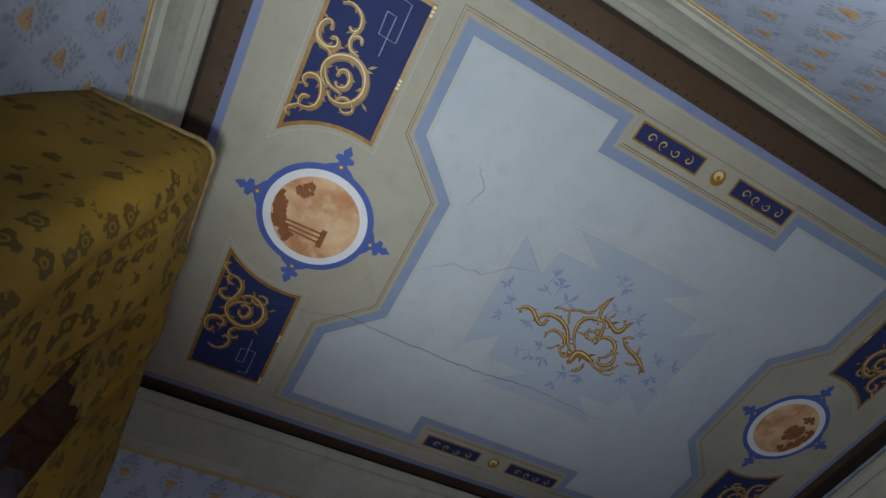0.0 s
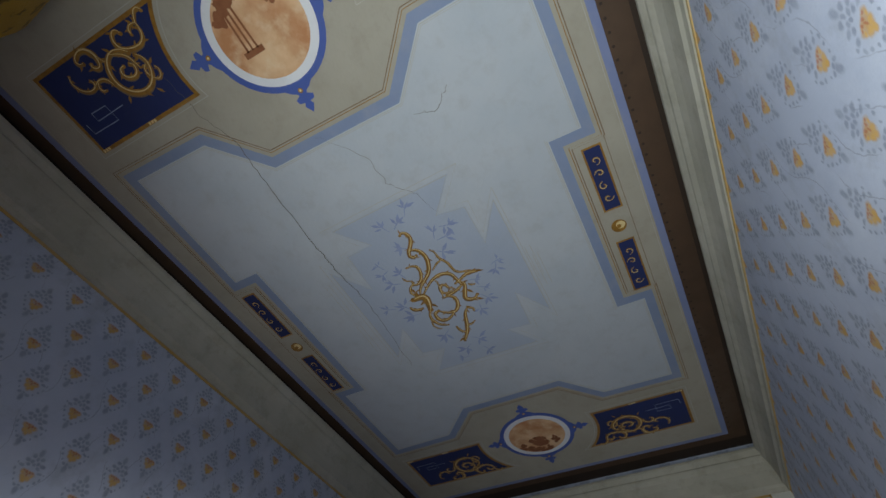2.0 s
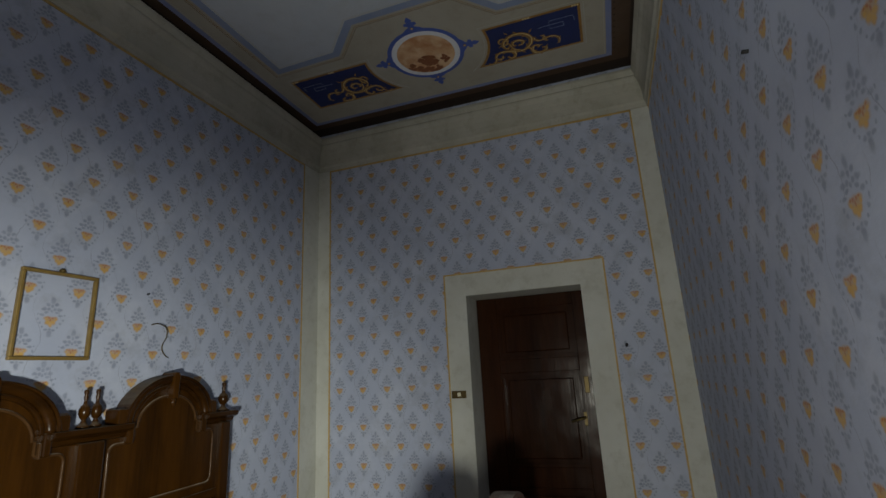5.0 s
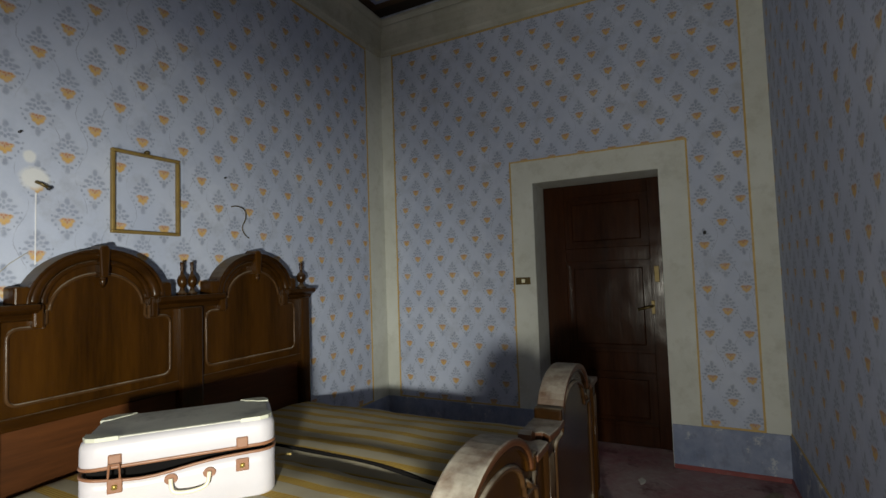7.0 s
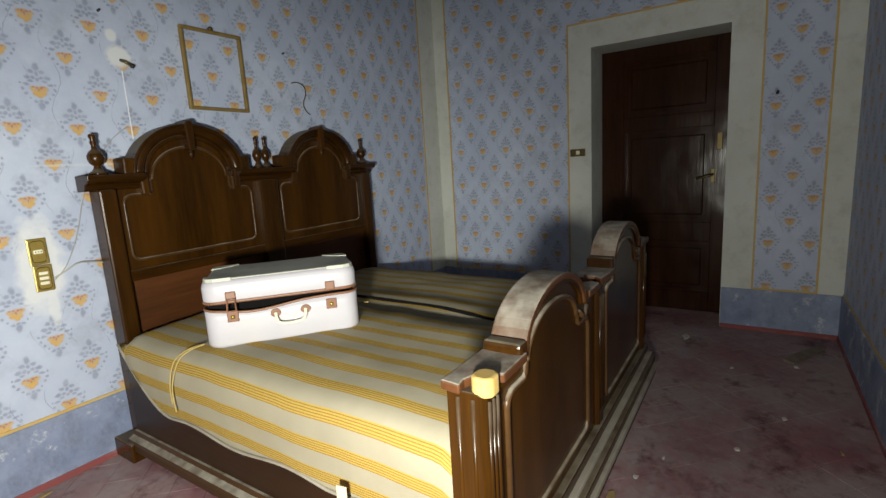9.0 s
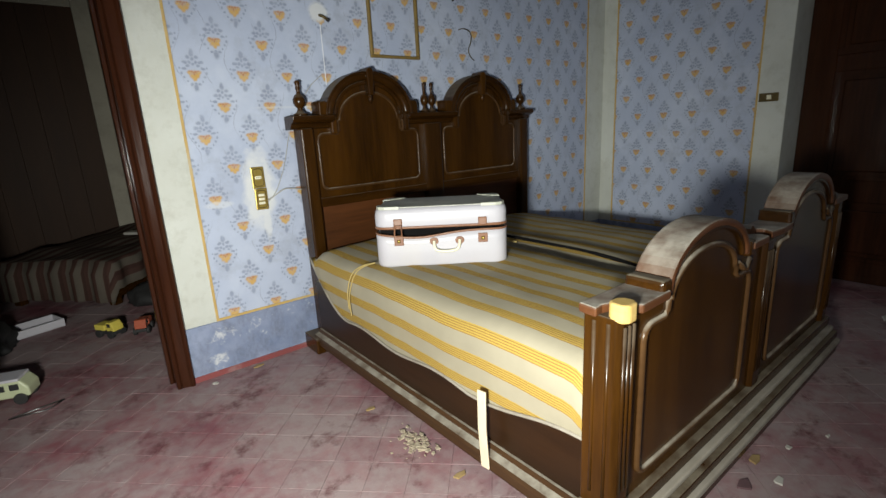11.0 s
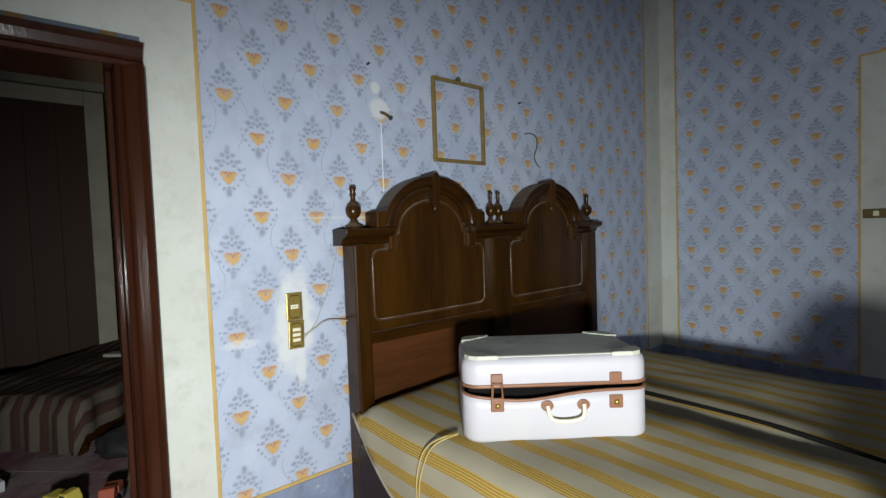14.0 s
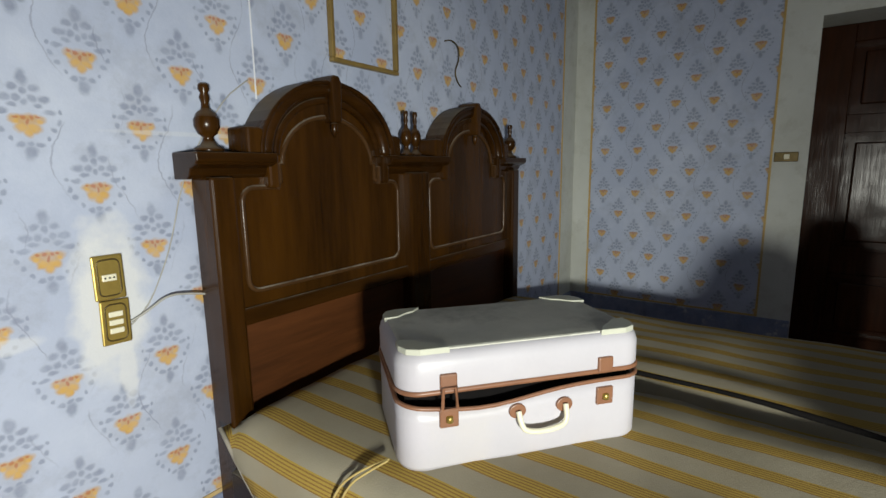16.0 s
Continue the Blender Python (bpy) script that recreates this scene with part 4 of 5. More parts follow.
# ---- bedroom: doors ----
def panel_door(name, label, x, y0, y1, z1):
    """A framed door with three raised panels, its face towards -x."""
    d = thing(name, label, "door", (x, (y0 + y1) / 2, 0), kind="structure")
    body = bmesh.new()
    rails = [(0.0, 0.15), (0.545, 0.69), (1.385, 1.49), (1.895, z1)]
    for a, b in ((y0, y0 + 0.095), (y1 - 0.165, y1)):
        quadbox(body, x, x + 0.045, a, b, 0.004, z1)
    for a, b in rails:
        quadbox(body, x + 0.001, x + 0.044, y0 + 0.095, y1 - 0.165, max(a, 0.004), b)
    bmesh.ops.bevel(body, geom=body.edges[:], offset=0.003, segments=1, affect="EDGES")
    part("door_frame", body, "door", d)
    for a, b in ((0.15, 0.545), (0.69, 1.385), (1.49, 1.895)):
        u0, u1 = y0 + 0.095, y1 - 0.165
        p = bmesh.new()
        quadbox(p, x + 0.02, x + 0.034, u0, u1, a, b)
        part("panel_back", p, "door", d)
        p = box(x + 0.006, x + 0.02, u0 + 0.055, u1 - 0.055, a + 0.055, b - 0.055, 0.009, 2)
        part("raised_panel", p, "door", d)
        ring = bmesh.new()
        for yy0, yy1, zz0, zz1 in ((u0, u1, a, a + 0.028), (u0, u1, b - 0.028, b), (u0, u0 + 0.028, a + 0.028, b - 0.028), (u1 - 0.028, u1, a + 0.028, b - 0.028)):
            v = quadbox(ring, x - 0.008, x + 0.02, yy0, yy1, zz0, zz1)
        bmesh.ops.bevel(ring, geom=ring.edges[:], offset=0.007, segments=2, affect="EDGES")
        part("panel_moulding", ring, "door", d)
    return d


de = panel_door("door_1", "closed dark brown varnished panelled wooden door", EX + 0.295, ED0 + 0.004, ED1 - 0.004, 1.996)
part("lock_plate", box(EX + 0.288, EX + 0.296, 0.245, 0.280, 1.215, 1.335, 0.003), "brass_dark", de, "dull steel lock plate")
part("door_handle", tube([(EX + 0.285, 0.30, 1.04), (EX + 0.25, 0.30, 1.04), (EX + 0.24, 0.32, 1.035), (EX + 0.238, 0.40, 1.015)], 0.009, 10), "brass_dark", de, "dark metal lever handle", True)
part("keyhole_plate", box(EX + 0.289, EX + 0.296, 0.285, 0.315, 0.98, 1.08, 0.003), "brass_dark", de)

dn = thing("door_2", "open doorway with red-brown varnished wooden lining", "door frame", (0.055, NY, 0), kind="structure")
part("jamb", box(0.395, 0.412, NY - 0.012, NY + 0.235, 0, 1.80, 0.003), "jamb", dn)
part("jamb", box(-0.302, -0.285, NY - 0.012, NY + 0.235, 0, 1.80, 0.003), "jamb", dn)
part("jamb_head", box(-0.285, 0.395, NY - 0.012, NY + 0.235, 1.783, 1.80, 0.003), "jamb", dn)
ARCH = [(0.0, 0.0), (0.0, 0.018), (0.012, 0.026), (0.022, 0.018), (0.030, 0.022), (0.055, 0.030), (0.064, 0.040), (0.074, 0.038), (0.074, 0.0)]
for sx, x0 in ((1, 0.396), (-1, -0.286)):
    part("architrave", prism([(x0 + sx * u, NY - w) for u, w in ARCH], "z", 0.0, 1.784), "jamb", dn)
part("architrave_head", prism([(NY - w, 1.784 + u) for u, w in ARCH], "x", -0.36, 0.47), "jamb", dn)
part("door_stop", box(0.377, 0.395, NY + 0.06, NY + 0.10, 0, 1.783, 0.004), "jamb", dn)


# ---- bedroom: the double bed ----
bed = thing("double_bed", "dark carved walnut double bed with twin arched boards", "bed", (1.97, 1.45, 0))
HY0, HY1 = 2.375, 2.435


def arched(cx, half, z0, zs, rx, ry, zc, cut=0.30):
    return [(cx - half, z0), (cx + half, z0), (cx + half, zs), (cx + cut, zs), (cx + cut, zc)] + arc(cx, zc, rx, ry, 0, 180, 22) + [(cx - cut, zc), (cx - cut, zs), (cx - half, zs)]


def ringed(cx, zc, rx0, ry0, rx1, ry1, a0=0, a1=180, n=22):
    return arc(cx, zc, rx1, ry1, a0, a1, n) + arc(cx, zc, rx0, ry0, a1, a0, n)


def bead_line(cx, half, zb, zs, ax, zt, y, r, shoulder):
    """The raised outline of a panel: square below, shouldered, arched above."""
    c = 0.035
    pts = [(-half + c, zb), (half - c, zb)] + arc(half - c, zb + c, c, c, -90, 0, 4)[1:] + [(half, zs - c)] + arc(half - c, zs - c, c, c, 0, 90, 4)[1:] + [(ax + 0.03, zs), (ax + 0.012, zs + 0.012), (ax + 0.012, zs + shoulder)]
    pts += arc(0, zs + shoulder, ax, zt - zs - shoulder, 0, 180, 18)
    pts += [(-ax - 0.012, zs + shoulder), (-ax - 0.012, zs + 0.012), (-ax - 0.03, zs)] + arc(-half + c, zs - c, c, c, 90, 180, 4) + [(-half, zb + c)] + arc(-half + c, zb + c, c, c, 180, 270, 4)[1:]
    clean = [pts[0]]
    for p in pts[1:]:
        if (p[0] - clean[-1][0]) ** 2 + (p[1] - clean[-1][1]) ** 2 > 1e-6:
            clean.append(p)
    return tube([(cx + p[0], y, p[1]) for p in clean[:-1]], r, 8, True)


for cx in (1.562, 2.408):
    part("headboard_panel", prism(arched(cx, 0.42, 0.80, 1.235, 0.24, 0.20, 1.255), "y", HY0, HY1), "walnut", bed)
    part("lower_panel", box(cx - 0.41, cx + 0.41, HY0 + 0.018, HY1, 0.22, 0.80), "red_wood", bed, "bare reddish lower panel")
    part("panel_rail", box(cx - 0.42, cx + 0.42, HY0 - 0.012, HY0, 0.785, 0.835, 0.005), "walnut_x", bed)
    part("bead_moulding", bead_line(cx, 0.322, 0.876, 1.168, 0.185, 1.378, HY0 - 0.001, 0.0075, 0.065), "bead", bed, "worn pale bead moulding", True)
    part("arch_crown", prism(ringed(cx, 1.255, 0.220, 0.18, 0.266, 0.222), "y", 2.372, 2.438, bev=0.008), "walnut_x", bed)
    part("arch_roll", tube([(x, 2.368, z) for x, z in arc(cx, 1.258, 0.246, 0.204, 0, 180, 36)], 0.026, 12), "walnut_x", bed, "rounded roll of the arch", True)
    part("arch_fillet", prism(ringed(cx, 1.255, 0.200, 0.162, 0.222, 0.182), "y", 2.358, 2.43, bev=0.006), "walnut_x", bed)
    part("arch_cap", prism(ringed(cx, 1.255, 0.262, 0.218, 0.278, 0.232), "y", 2.338, 2.44, bev=0.005), "walnut_x", bed)
    part("keystone", prism([(cx - 0.016, 1.36), (cx + 0.016, 1.36), (cx + 0.022, 1.48), (cx + 0.012, 1.502), (cx - 0.012, 1.502), (cx - 0.022, 1.48)], "y", 2.328, 2.43, bev=0.006), "walnut", bed)
    part("drop_ornament", lathe([(0.002, 1.315), (0.010, 1.33), (0.013, 1.35), (0.007, 1.365)], cx, 2.35, 10), "walnut", bed, "", True)
    for sx in (-1, 1):
        xo = cx + sx * 0.285
        part("shoulder_block", prism([(xo - 0.028, 1.255), (xo + 0.028, 1.255), (xo + 0.028, 1.325), (xo + 0.012, 1.332), (xo - 0.028, 1.332)], "y", 2.342, 2.438, bev=0.007), "walnut", bed)
        part("bracket", box(cx + sx * 0.232 - 0.018, cx + sx * 0.232 + 0.018, 2.346, 2.39, 1.165, 1.262, 0.008), "walnut", bed)
        part("bracket_bead", box(cx + sx * 0.212 - 0.006, cx + sx * 0.212 + 0.006, 2.358, 2.38, 1.16, 1.225, 0.004), "bead", bed)
CORN = [(0.0, 1.195), (0.012, 1.205), (0.02, 1.222), (0.045, 1.232), (0.055, 1.240), (0.055, 1.262), (0.0, 1.262)]
for x0, x1 in ((1.097, 1.325), (1.80, 2.17), (2.645, 2.880)):
    part("head_cornice", prism([(2.375 - u, z) for u, z in CORN] + [(2.44, 1.262), (2.44, 1.195)], "x", x0, x1, bev=0.003), "walnut_x", bed)
for x0, x1 in ((1.137, 1.205), (1.925, 2.045), (2.77, 2.840)):
    part("head_post", box(x0, x1, 2.340, 2.440, 0.0, 1.20, 0.008), "walnut", bed)
FINIAL = [(0.036, 1.262), (0.036, 1.272), (0.022, 1.278), (0.014, 1.292), (0.012, 1.300), (0.024, 1.310), (0.031, 1.326), (0.031, 1.344), (0.023, 1.360), (0.011, 1.370), (0.009, 1.385), (0.013, 1.398), (0.009, 1.410), (0.014, 1.418), (0.013, 1.430), (0.008, 1.434)]
for x in (1.166, 1.957, 2.013, 2.812):
    k = 0.75 if 1.9 < x < 2.1 else 1.0
    part("finial", lathe([(r * k, z) for r, z in FINIAL], x, 2.385, 18), "walnut", bed, "turned walnut finial", True)

# footboard
FY0, FY1 = 0.515, 0.580
for cx, up in ((1.530, -0.008), (2.430, 0.030)):
    part("footboard_panel", prism(arched(cx, 0.425, 0.20, 0.738 + up, 0.235, 0.135, 0.750 + up, 0.28), "y", FY0, FY1), "walnut", bed)
    part("bead_moulding", bead_line(cx - 0.02, 0.328, 0.25, 0.682 + up, 0.200, 0.822 + up, FY0 - 0.002, 0.0095, 0.04), "bead", bed, "worn pale bead moulding", True)
    part("foot_arch", prism(ringed(cx, 0.745 + up, 0.236, 0.128, 0.258, 0.150), "y", 0.498, 0.602, bev=0.007), "dust_top", bed, "dust-covered arched capping")
    part("arch_edge", prism(ringed(cx, 0.745 + up, 0.222, 0.116, 0.240, 0.132), "y", 0.505, 0.592, bev=0.005), "walnut_x", bed)
    for sx in (-1, 1):
        xo = cx + sx * 0.272
        part("shoulder_block", box(xo - 0.024, xo + 0.024, 0.495, 0.602, 0.735 + up, 0.788 + up, 0.010), "walnut_x", bed)
    part("foot_scroll", tube([(cx + 0.20, FY0 - 0.004, 0.725 + up), (cx + 0.24, FY0 - 0.006, 0.700 + up), (cx + 0.27, FY0 - 0.004, 0.690 + up), (cx + 0.295, FY0 - 0.004, 0.722 + up)], 0.010, 8), "bead", bed, "", True)
for up, shape in ((-0.008, [(1.042, 0.605), (1.036, 0.552), (1.066, 0.556), (1.112, 0.540), (1.128, 0.488), (1.265, 0.490), (1.265, 0.605)]),
                  (0.010, [(1.80, 0.490), (1.925, 0.490), (1.938, 0.522), (1.915, 0.548), (1.948, 0.570), (1.94, 0.605), (1.80, 0.605)]),
                  (0.016, [(1.962, 0.496), (2.055, 0.488), (2.16, 0.492), (2.16, 0.605), (1.985, 0.605), (1.972, 0.560), (1.99, 0.528)]),
                  (0.028, [(2.69, 0.490), (2.870, 0.490), (2.870, 0.605), (2.69, 0.605)])):
    part("foot_capping", prism(shape, "z", 0.738 + up, 0.762 + up, bev=0.005), "dust_top", bed, "chipped flat capping under pale dust")
part("splinter", prism([(1.905, 0.762), (1.965, 0.760), (1.958, 0.784), (1.932, 0.800), (1.915, 0.788)], "y", 0.545, 0.592, bev=0.004), "dust_top", bed, "splintered stump of a lost knob")
for x0, x1, up in ((1.055, 1.130, -0.008), (1.940, 2.020, 0.010), (2.780, 2.856, 0.028)):
    post = bmesh.new()
    prism([(x0, 0.515), (x0 + 0.012, 0.500), (x1 - 0.012, 0.500), (x1, 0.515), (x1, 0.598), (x0, 0.598)], "z", 0.0, 0.738 + up, post, 0.004)
    part("foot_post", post, "walnut", bed)
    for k in (0.25, 0.5, 0.75):
        part("reed", tube([(x0 + (x1 - x0) * k, 0.501, 0.26), (x0 + (x1 - x0) * k, 0.501, 0.71)], 0.006, 8), "walnut", bed, "", True)
for x, s in ((1.055, -1), (2.856, 1)):
    for y in (0.531, 0.569):
        part("reed", tube([(x - s * 0.001, y, 0.24), (x - s * 0.001, y, 0.715)], 0.0055, 8), "walnut", bed, "", True)
part("broken_peg", prism([(1.056, 0.500), (1.070, 0.487), (1.100, 0.487), (1.114, 0.500), (1.113, 0.526), (1.099, 0.541), (1.071, 0.542), (1.057, 0.528)], "z", 0.722, 0.768, bev=0.006), "raw_wood", bed, "pale raw wood stub where the knob broke off")
for z0, z1, out in ((0.0, 0.075, 0.448), (0.075, 0.10, 0.438), (0.10, 0.135, 0.452), (0.135, 0.155, 0.470), (0.155, 0.20, 0.490)):
    part("foot_plinth", box(1.03, 2.89, out, 0.60, z0 if z0 else 0.03, z1, 0.006), "grey_dust" if z0 in (0.075, 0.135) else "walnut_x", bed)

# side rails
for x, s in ((1.118, 1), (2.836, -1)):
    a, b = sorted((x, x + s * 0.03))
    part("side_rail", box(a, b, 0.60, 2.34, 0.095, 0.40, 0.004), "walnut_y", bed)
    a, b = sorted((x - s * 0.045, x + s * 0.02))
    part("rail_moulding", prism([(a if s > 0 else b, 0.055), (x + s * 0.02, 0.055), (x + s * 0.02, 0.125), (x - s * 0.010, 0.125), (x - s * 0.016, 0.108), (x - s * 0.040, 0.098), (x - s * 0.045, 0.085)], "y", 0.60, 2.34), "dust_y", bed, "dusty rail moulding")
    a, b = sorted((x - s * 0.020, x + s * 0.02))
    part("rail_base", box(a, b, 0.60, 2.34, 0.02, 0.055, 0.003), "walnut_y", bed)
    a, b = sorted((x - s * 0.06, x + s * 0.06))
    part("foot", box(a, b, 2.28, 2.44, 0.0, 0.09, 0.008), "walnut", bed)
part("slat_base", box(1.15, 2.80, 0.62, 2.33, 0.24, 0.30), "dark", bed, "hidden bed base")


# ---- mattresses ----
def mattress(label, x0, x1, y0, y1, top, skirt, seed):
    """Ticking mattress, rounded and slack; skirt(y) is how low its near side hangs."""
    bm = bmesh.new()
    uv = bm.loops.layers.uv.new("cloth")
    rn, w = random.Random(seed), x1 - x0
    noise.seed_set(seed)
    ny, rows = 60, []
    sec = [(0.010, None), (0.002, 0.40), (0.0, 0.62), (0.008, 0.78), (0.026, 0.88), (0.055, 0.945), (0.10, 0.975), (0.17, 0.99)] + [(0.17 + (w - 0.34) * i / 14, 1.0) for i in range(1, 14)]
    sec += [(w - 0.17, 0.99), (w - 0.10, 0.97), (w - 0.055, 0.93), (w - 0.026, 0.86), (w - 0.008, 0.74), (w, 0.55), (w - 0.004, 0.1)]
    for j in range(ny + 1):
        f = j / ny
        y = y0 + (y1 - y0) * f
        end = min(1.0, min(f, 1 - f) / 0.05)
        fall = 1 - 0.30 * (1 - math.sqrt(max(0.0, 1 - (1 - end) ** 2)))
        lo, row, u, last = skirt(y), [], 0.0, None
        for dx, h in sec:
            z = lo if h is None else 0.24 + (top - 0.24) * (h * fall if h > 0.3 else h)
            z = max(z, lo) if dx < 0.06 and dx < w / 2 else z
            p = Vector((x0 + dx, y, z))
            n1 = noise.noise(Vector((p.x * 3, y * 2.4, seed)))
            n2 = noise.noise(Vector((p.x * 9, y * 7, seed + 5)))
            p.z += (0.010 * n1 + 0.004 * n2) * (1 if h and h > 0.5 else 0.3)
            p.x += (0.005 * n1 + 0.002 * n2) * (1 if dx < 0.03 else 5 if dx > w - 0.06 else 0)
            u += (p - last).length if last else 0
            last = p
            row.append((bm.verts.new(p), u))
        shift = 0.30 - row[7][1]
        rows.append(([(v, q + shift) for v, q in row], y))
    for (a, ya), (b, yb) in zip(rows, rows[1:]):
        for i in range(len(sec) - 1):
            f = bm.faces.new((a[i][0], a[i + 1][0], b[i + 1][0], b[i][0]))
            for loop, (uu, vv) in zip(f.loops, ((a[i][1], ya), (a[i + 1][1], ya), (b[i + 1][1], yb), (b[i][1], yb))):
                loop[uv].uv = (uu, vv)
    for row in (rows[0][0], rows[-1][0]):
        bm.faces.new([v for v, _ in row])
    ob = tagged(part("mattress", bm, "tick", None, "", True), label, "mattress", "mattresses on the bed")
    edge = [(x0 + 0.006, y0 + (y1 - y0) * i / 50, skirt(y0 + (y1 - y0) * i / 50) + 0.004) for i in range(51)]
    part("piping", tube(edge, 0.006, 8), "grey_dust", ob, "grey edge piping", True)
    return ob


def hang(y):
    return 0.262 + 0.20 * max(0.0, (y - 1.98) / 0.33) ** 1.6 + 0.06 * max(0.0, (1.1 - y) / 0.5) + 0.012 * math.sin(y * 11)


near_mattress = mattress("cream and mustard striped mattress, its side hanging over the rail", 1.106, 1.945, 0.606, 2.362, 0.574, hang, 3)
far_mattress = mattress("cream and mustard striped mattress on the far half of the bed", 1.990, 2.83, 0.606, 2.362, 0.546, lambda y: 0.32, 8)
tp = part("cloth_tape", prism([(0.958, 0.06), (0.995, 0.055), (1.005, 0.20), (1.003, 0.34), (0.965, 0.345), (0.968, 0.2)], "x", 1.064, 1.070, bev=0.002), "tape")
tagged(tp, "short strip of cream cloth tape stuck to the bed rail", "tape")
strap = thing("thin_rope", "thin yellow cord lying over the mattress edge", "cord", (1.15, 1.9, 0.5))
part("strand", tube(smoothed([(1.20, 1.83, 0.580), (1.16, 1.84, 0.577), (1.122, 1.88, 0.545), (1.096, 1.90, 0.46), (1.09, 1.905, 0.40), (1.092, 1.90, 0.33)]), 0.003, 6), "strap", strap, "", True)
part("strand", tube(smoothed([(1.205, 1.83, 0.581), (1.15, 1.86, 0.575), (1.112, 1.905, 0.535), (1.09, 1.918, 0.44), (1.09, 1.915, 0.36)]), 0.003, 6), "strap", strap, "", True)
# black strip added along the seam to stand in for the gap's shade
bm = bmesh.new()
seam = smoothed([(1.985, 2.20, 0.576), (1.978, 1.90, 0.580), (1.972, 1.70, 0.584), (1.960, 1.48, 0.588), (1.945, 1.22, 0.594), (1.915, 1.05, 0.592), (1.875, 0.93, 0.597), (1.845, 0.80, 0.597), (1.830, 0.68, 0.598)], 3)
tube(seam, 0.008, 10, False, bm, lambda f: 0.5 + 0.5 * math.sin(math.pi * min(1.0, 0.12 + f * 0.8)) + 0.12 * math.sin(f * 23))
tagged(part("seam_gap_strip", bm, "dark", None, "", True), "black strip standing in for the shaded gap between mattresses", "cloth")
cord = thing("tie_ribbon", "short loose yellow tie on the mattress", "cord", (1.9, 1.62, 0.57))
part("strand", tube(smoothed([(1.80, 1.70, 0.585), (1.86, 1.66, 0.583), (1.90, 1.655, 0.580), (1.93, 1.62, 0.575)]), 0.005, 6), "strap", cord, "", True)


# ---- suitcase ----
def rounded(w, d, r, n=6):
    pts = []
    for cx, cy, a in ((w / 2 - r, d / 2 - r, 0), (-w / 2 + r, d / 2 - r, 90), (-w / 2 + r, -d / 2 + r, 180), (w / 2 - r, -d / 2 + r, 270)):
        pts += arc(cx, cy, r, r, a, a + 90, n)
    return pts


def shell(w, d, r, levels, sag=None, long=8, cap=True):
    """A tub with rounded corners; levels are (inset, height) from below to above; sag lowers the top rim."""
    bm, rings = bmesh.new(), []
    base = []
    pts = rounded(w, d, r)
    for i, p in enumerate(pts):
        q2 = pts[(i + 1) % len(pts)]
        base.append(p)
        if math.dist(p, q2) > 0.1:
            base += [(p[0] + (q2[0] - p[0]) * k / long, p[1] + (q2[1] - p[1]) * k / long) for k in range(1, long)]
    for ins, z in levels:
        kx, ky = (w - 2 * ins) / w, (d - 2 * ins) / d
        rings.append([bm.verts.new((x * kx, y * ky, z - (sag(x, y, z) if sag else 0))) for x, y in base])
    n = len(base)
    for a, b in zip(rings, rings[1:]):
        for i in range(n):
            bm.faces.new((a[i], a[(i + 1) % n], b[(i + 1) % n], b[i]))
    if cap:
        bm.faces.new(rings[0][::-1])
    if cap:
        bm.faces.new(rings[-1])
    return bm


case = thing("suitcase", "white vinyl suitcase with dusty grey lid, ajar, on the mattress", "suitcase", (1.520, 1.722, 0.566), turn=-39.8)
CW, CD = 0.590, 0.345


def dip(x, y, z):
    if y > -0.05 or z < 0.1:
        return 0.0
    return 0.026 * math.exp(-((x + 0.11) / 0.15) ** 2) * min(1, (z - 0.1) / 0.05)


def lift(bm, a=1.0):
    bmesh.ops.rotate(bm, verts=bm.verts[:], cent=(0, CD / 2, 0.175), matrix=Matrix.Rotation(radians(-a), 3, "X"))
    return bm


tub = part("tub", shell(CW, CD, 0.055, [(0.018, 0.0), (0.006, 0.004), (0.0, 0.016), (0.0, 0.08), (0.0, 0.12), (0.0, 0.160), (0.008, 0.160), (0.008, 0.06)], dip, 12), "vinyl", case, "", True, True)
part("tub_rim", shell(CW + 0.006, CD + 0.006, 0.056, [(0.003, 0.157), (0.0, 0.160), (0.0, 0.164), (0.003, 0.167), (0.009, 0.164)], dip, 12, False), "brown_trim", tub, "brown edging", True, True)
# solid black block fills the tub, so the opening's shade is set by colour
part("lining", box(-CW / 2 + 0.02, CW / 2 - 0.02, -CD / 2 + 0.045, CD / 2 - 0.02, 0.05, 0.178), "dark", case, "black block standing in for the shaded inside", False, True)
lid = part("lid", lift(shell(CW, CD, 0.055, [(0.002, 0.180), (0.0, 0.186), (0.0, 0.235), (0.004, 0.252), (0.014, 0.262), (0.022, 0.264)])), "vinyl", case, "", True, True)
part("lid_rim", lift(shell(CW + 0.006, CD + 0.006, 0.056, [(0.003, 0.172), (0.0, 0.175), (0.0, 0.180), (0.003, 0.183)], None, 8, False)), "brown_trim", lid, "brown edging", True, True)
part("lid_top", lift(shell(CW - 0.035, CD - 0.035, 0.04, [(0.0, 0.262), (0.001, 0.2665), (0.006, 0.268)], lambda x, y, z: 0.004 * math.exp(-(x / 0.2) ** 2 - (y / 0.12) ** 2))), "lid", lid, "dusty grey-green lid covering", False, True)
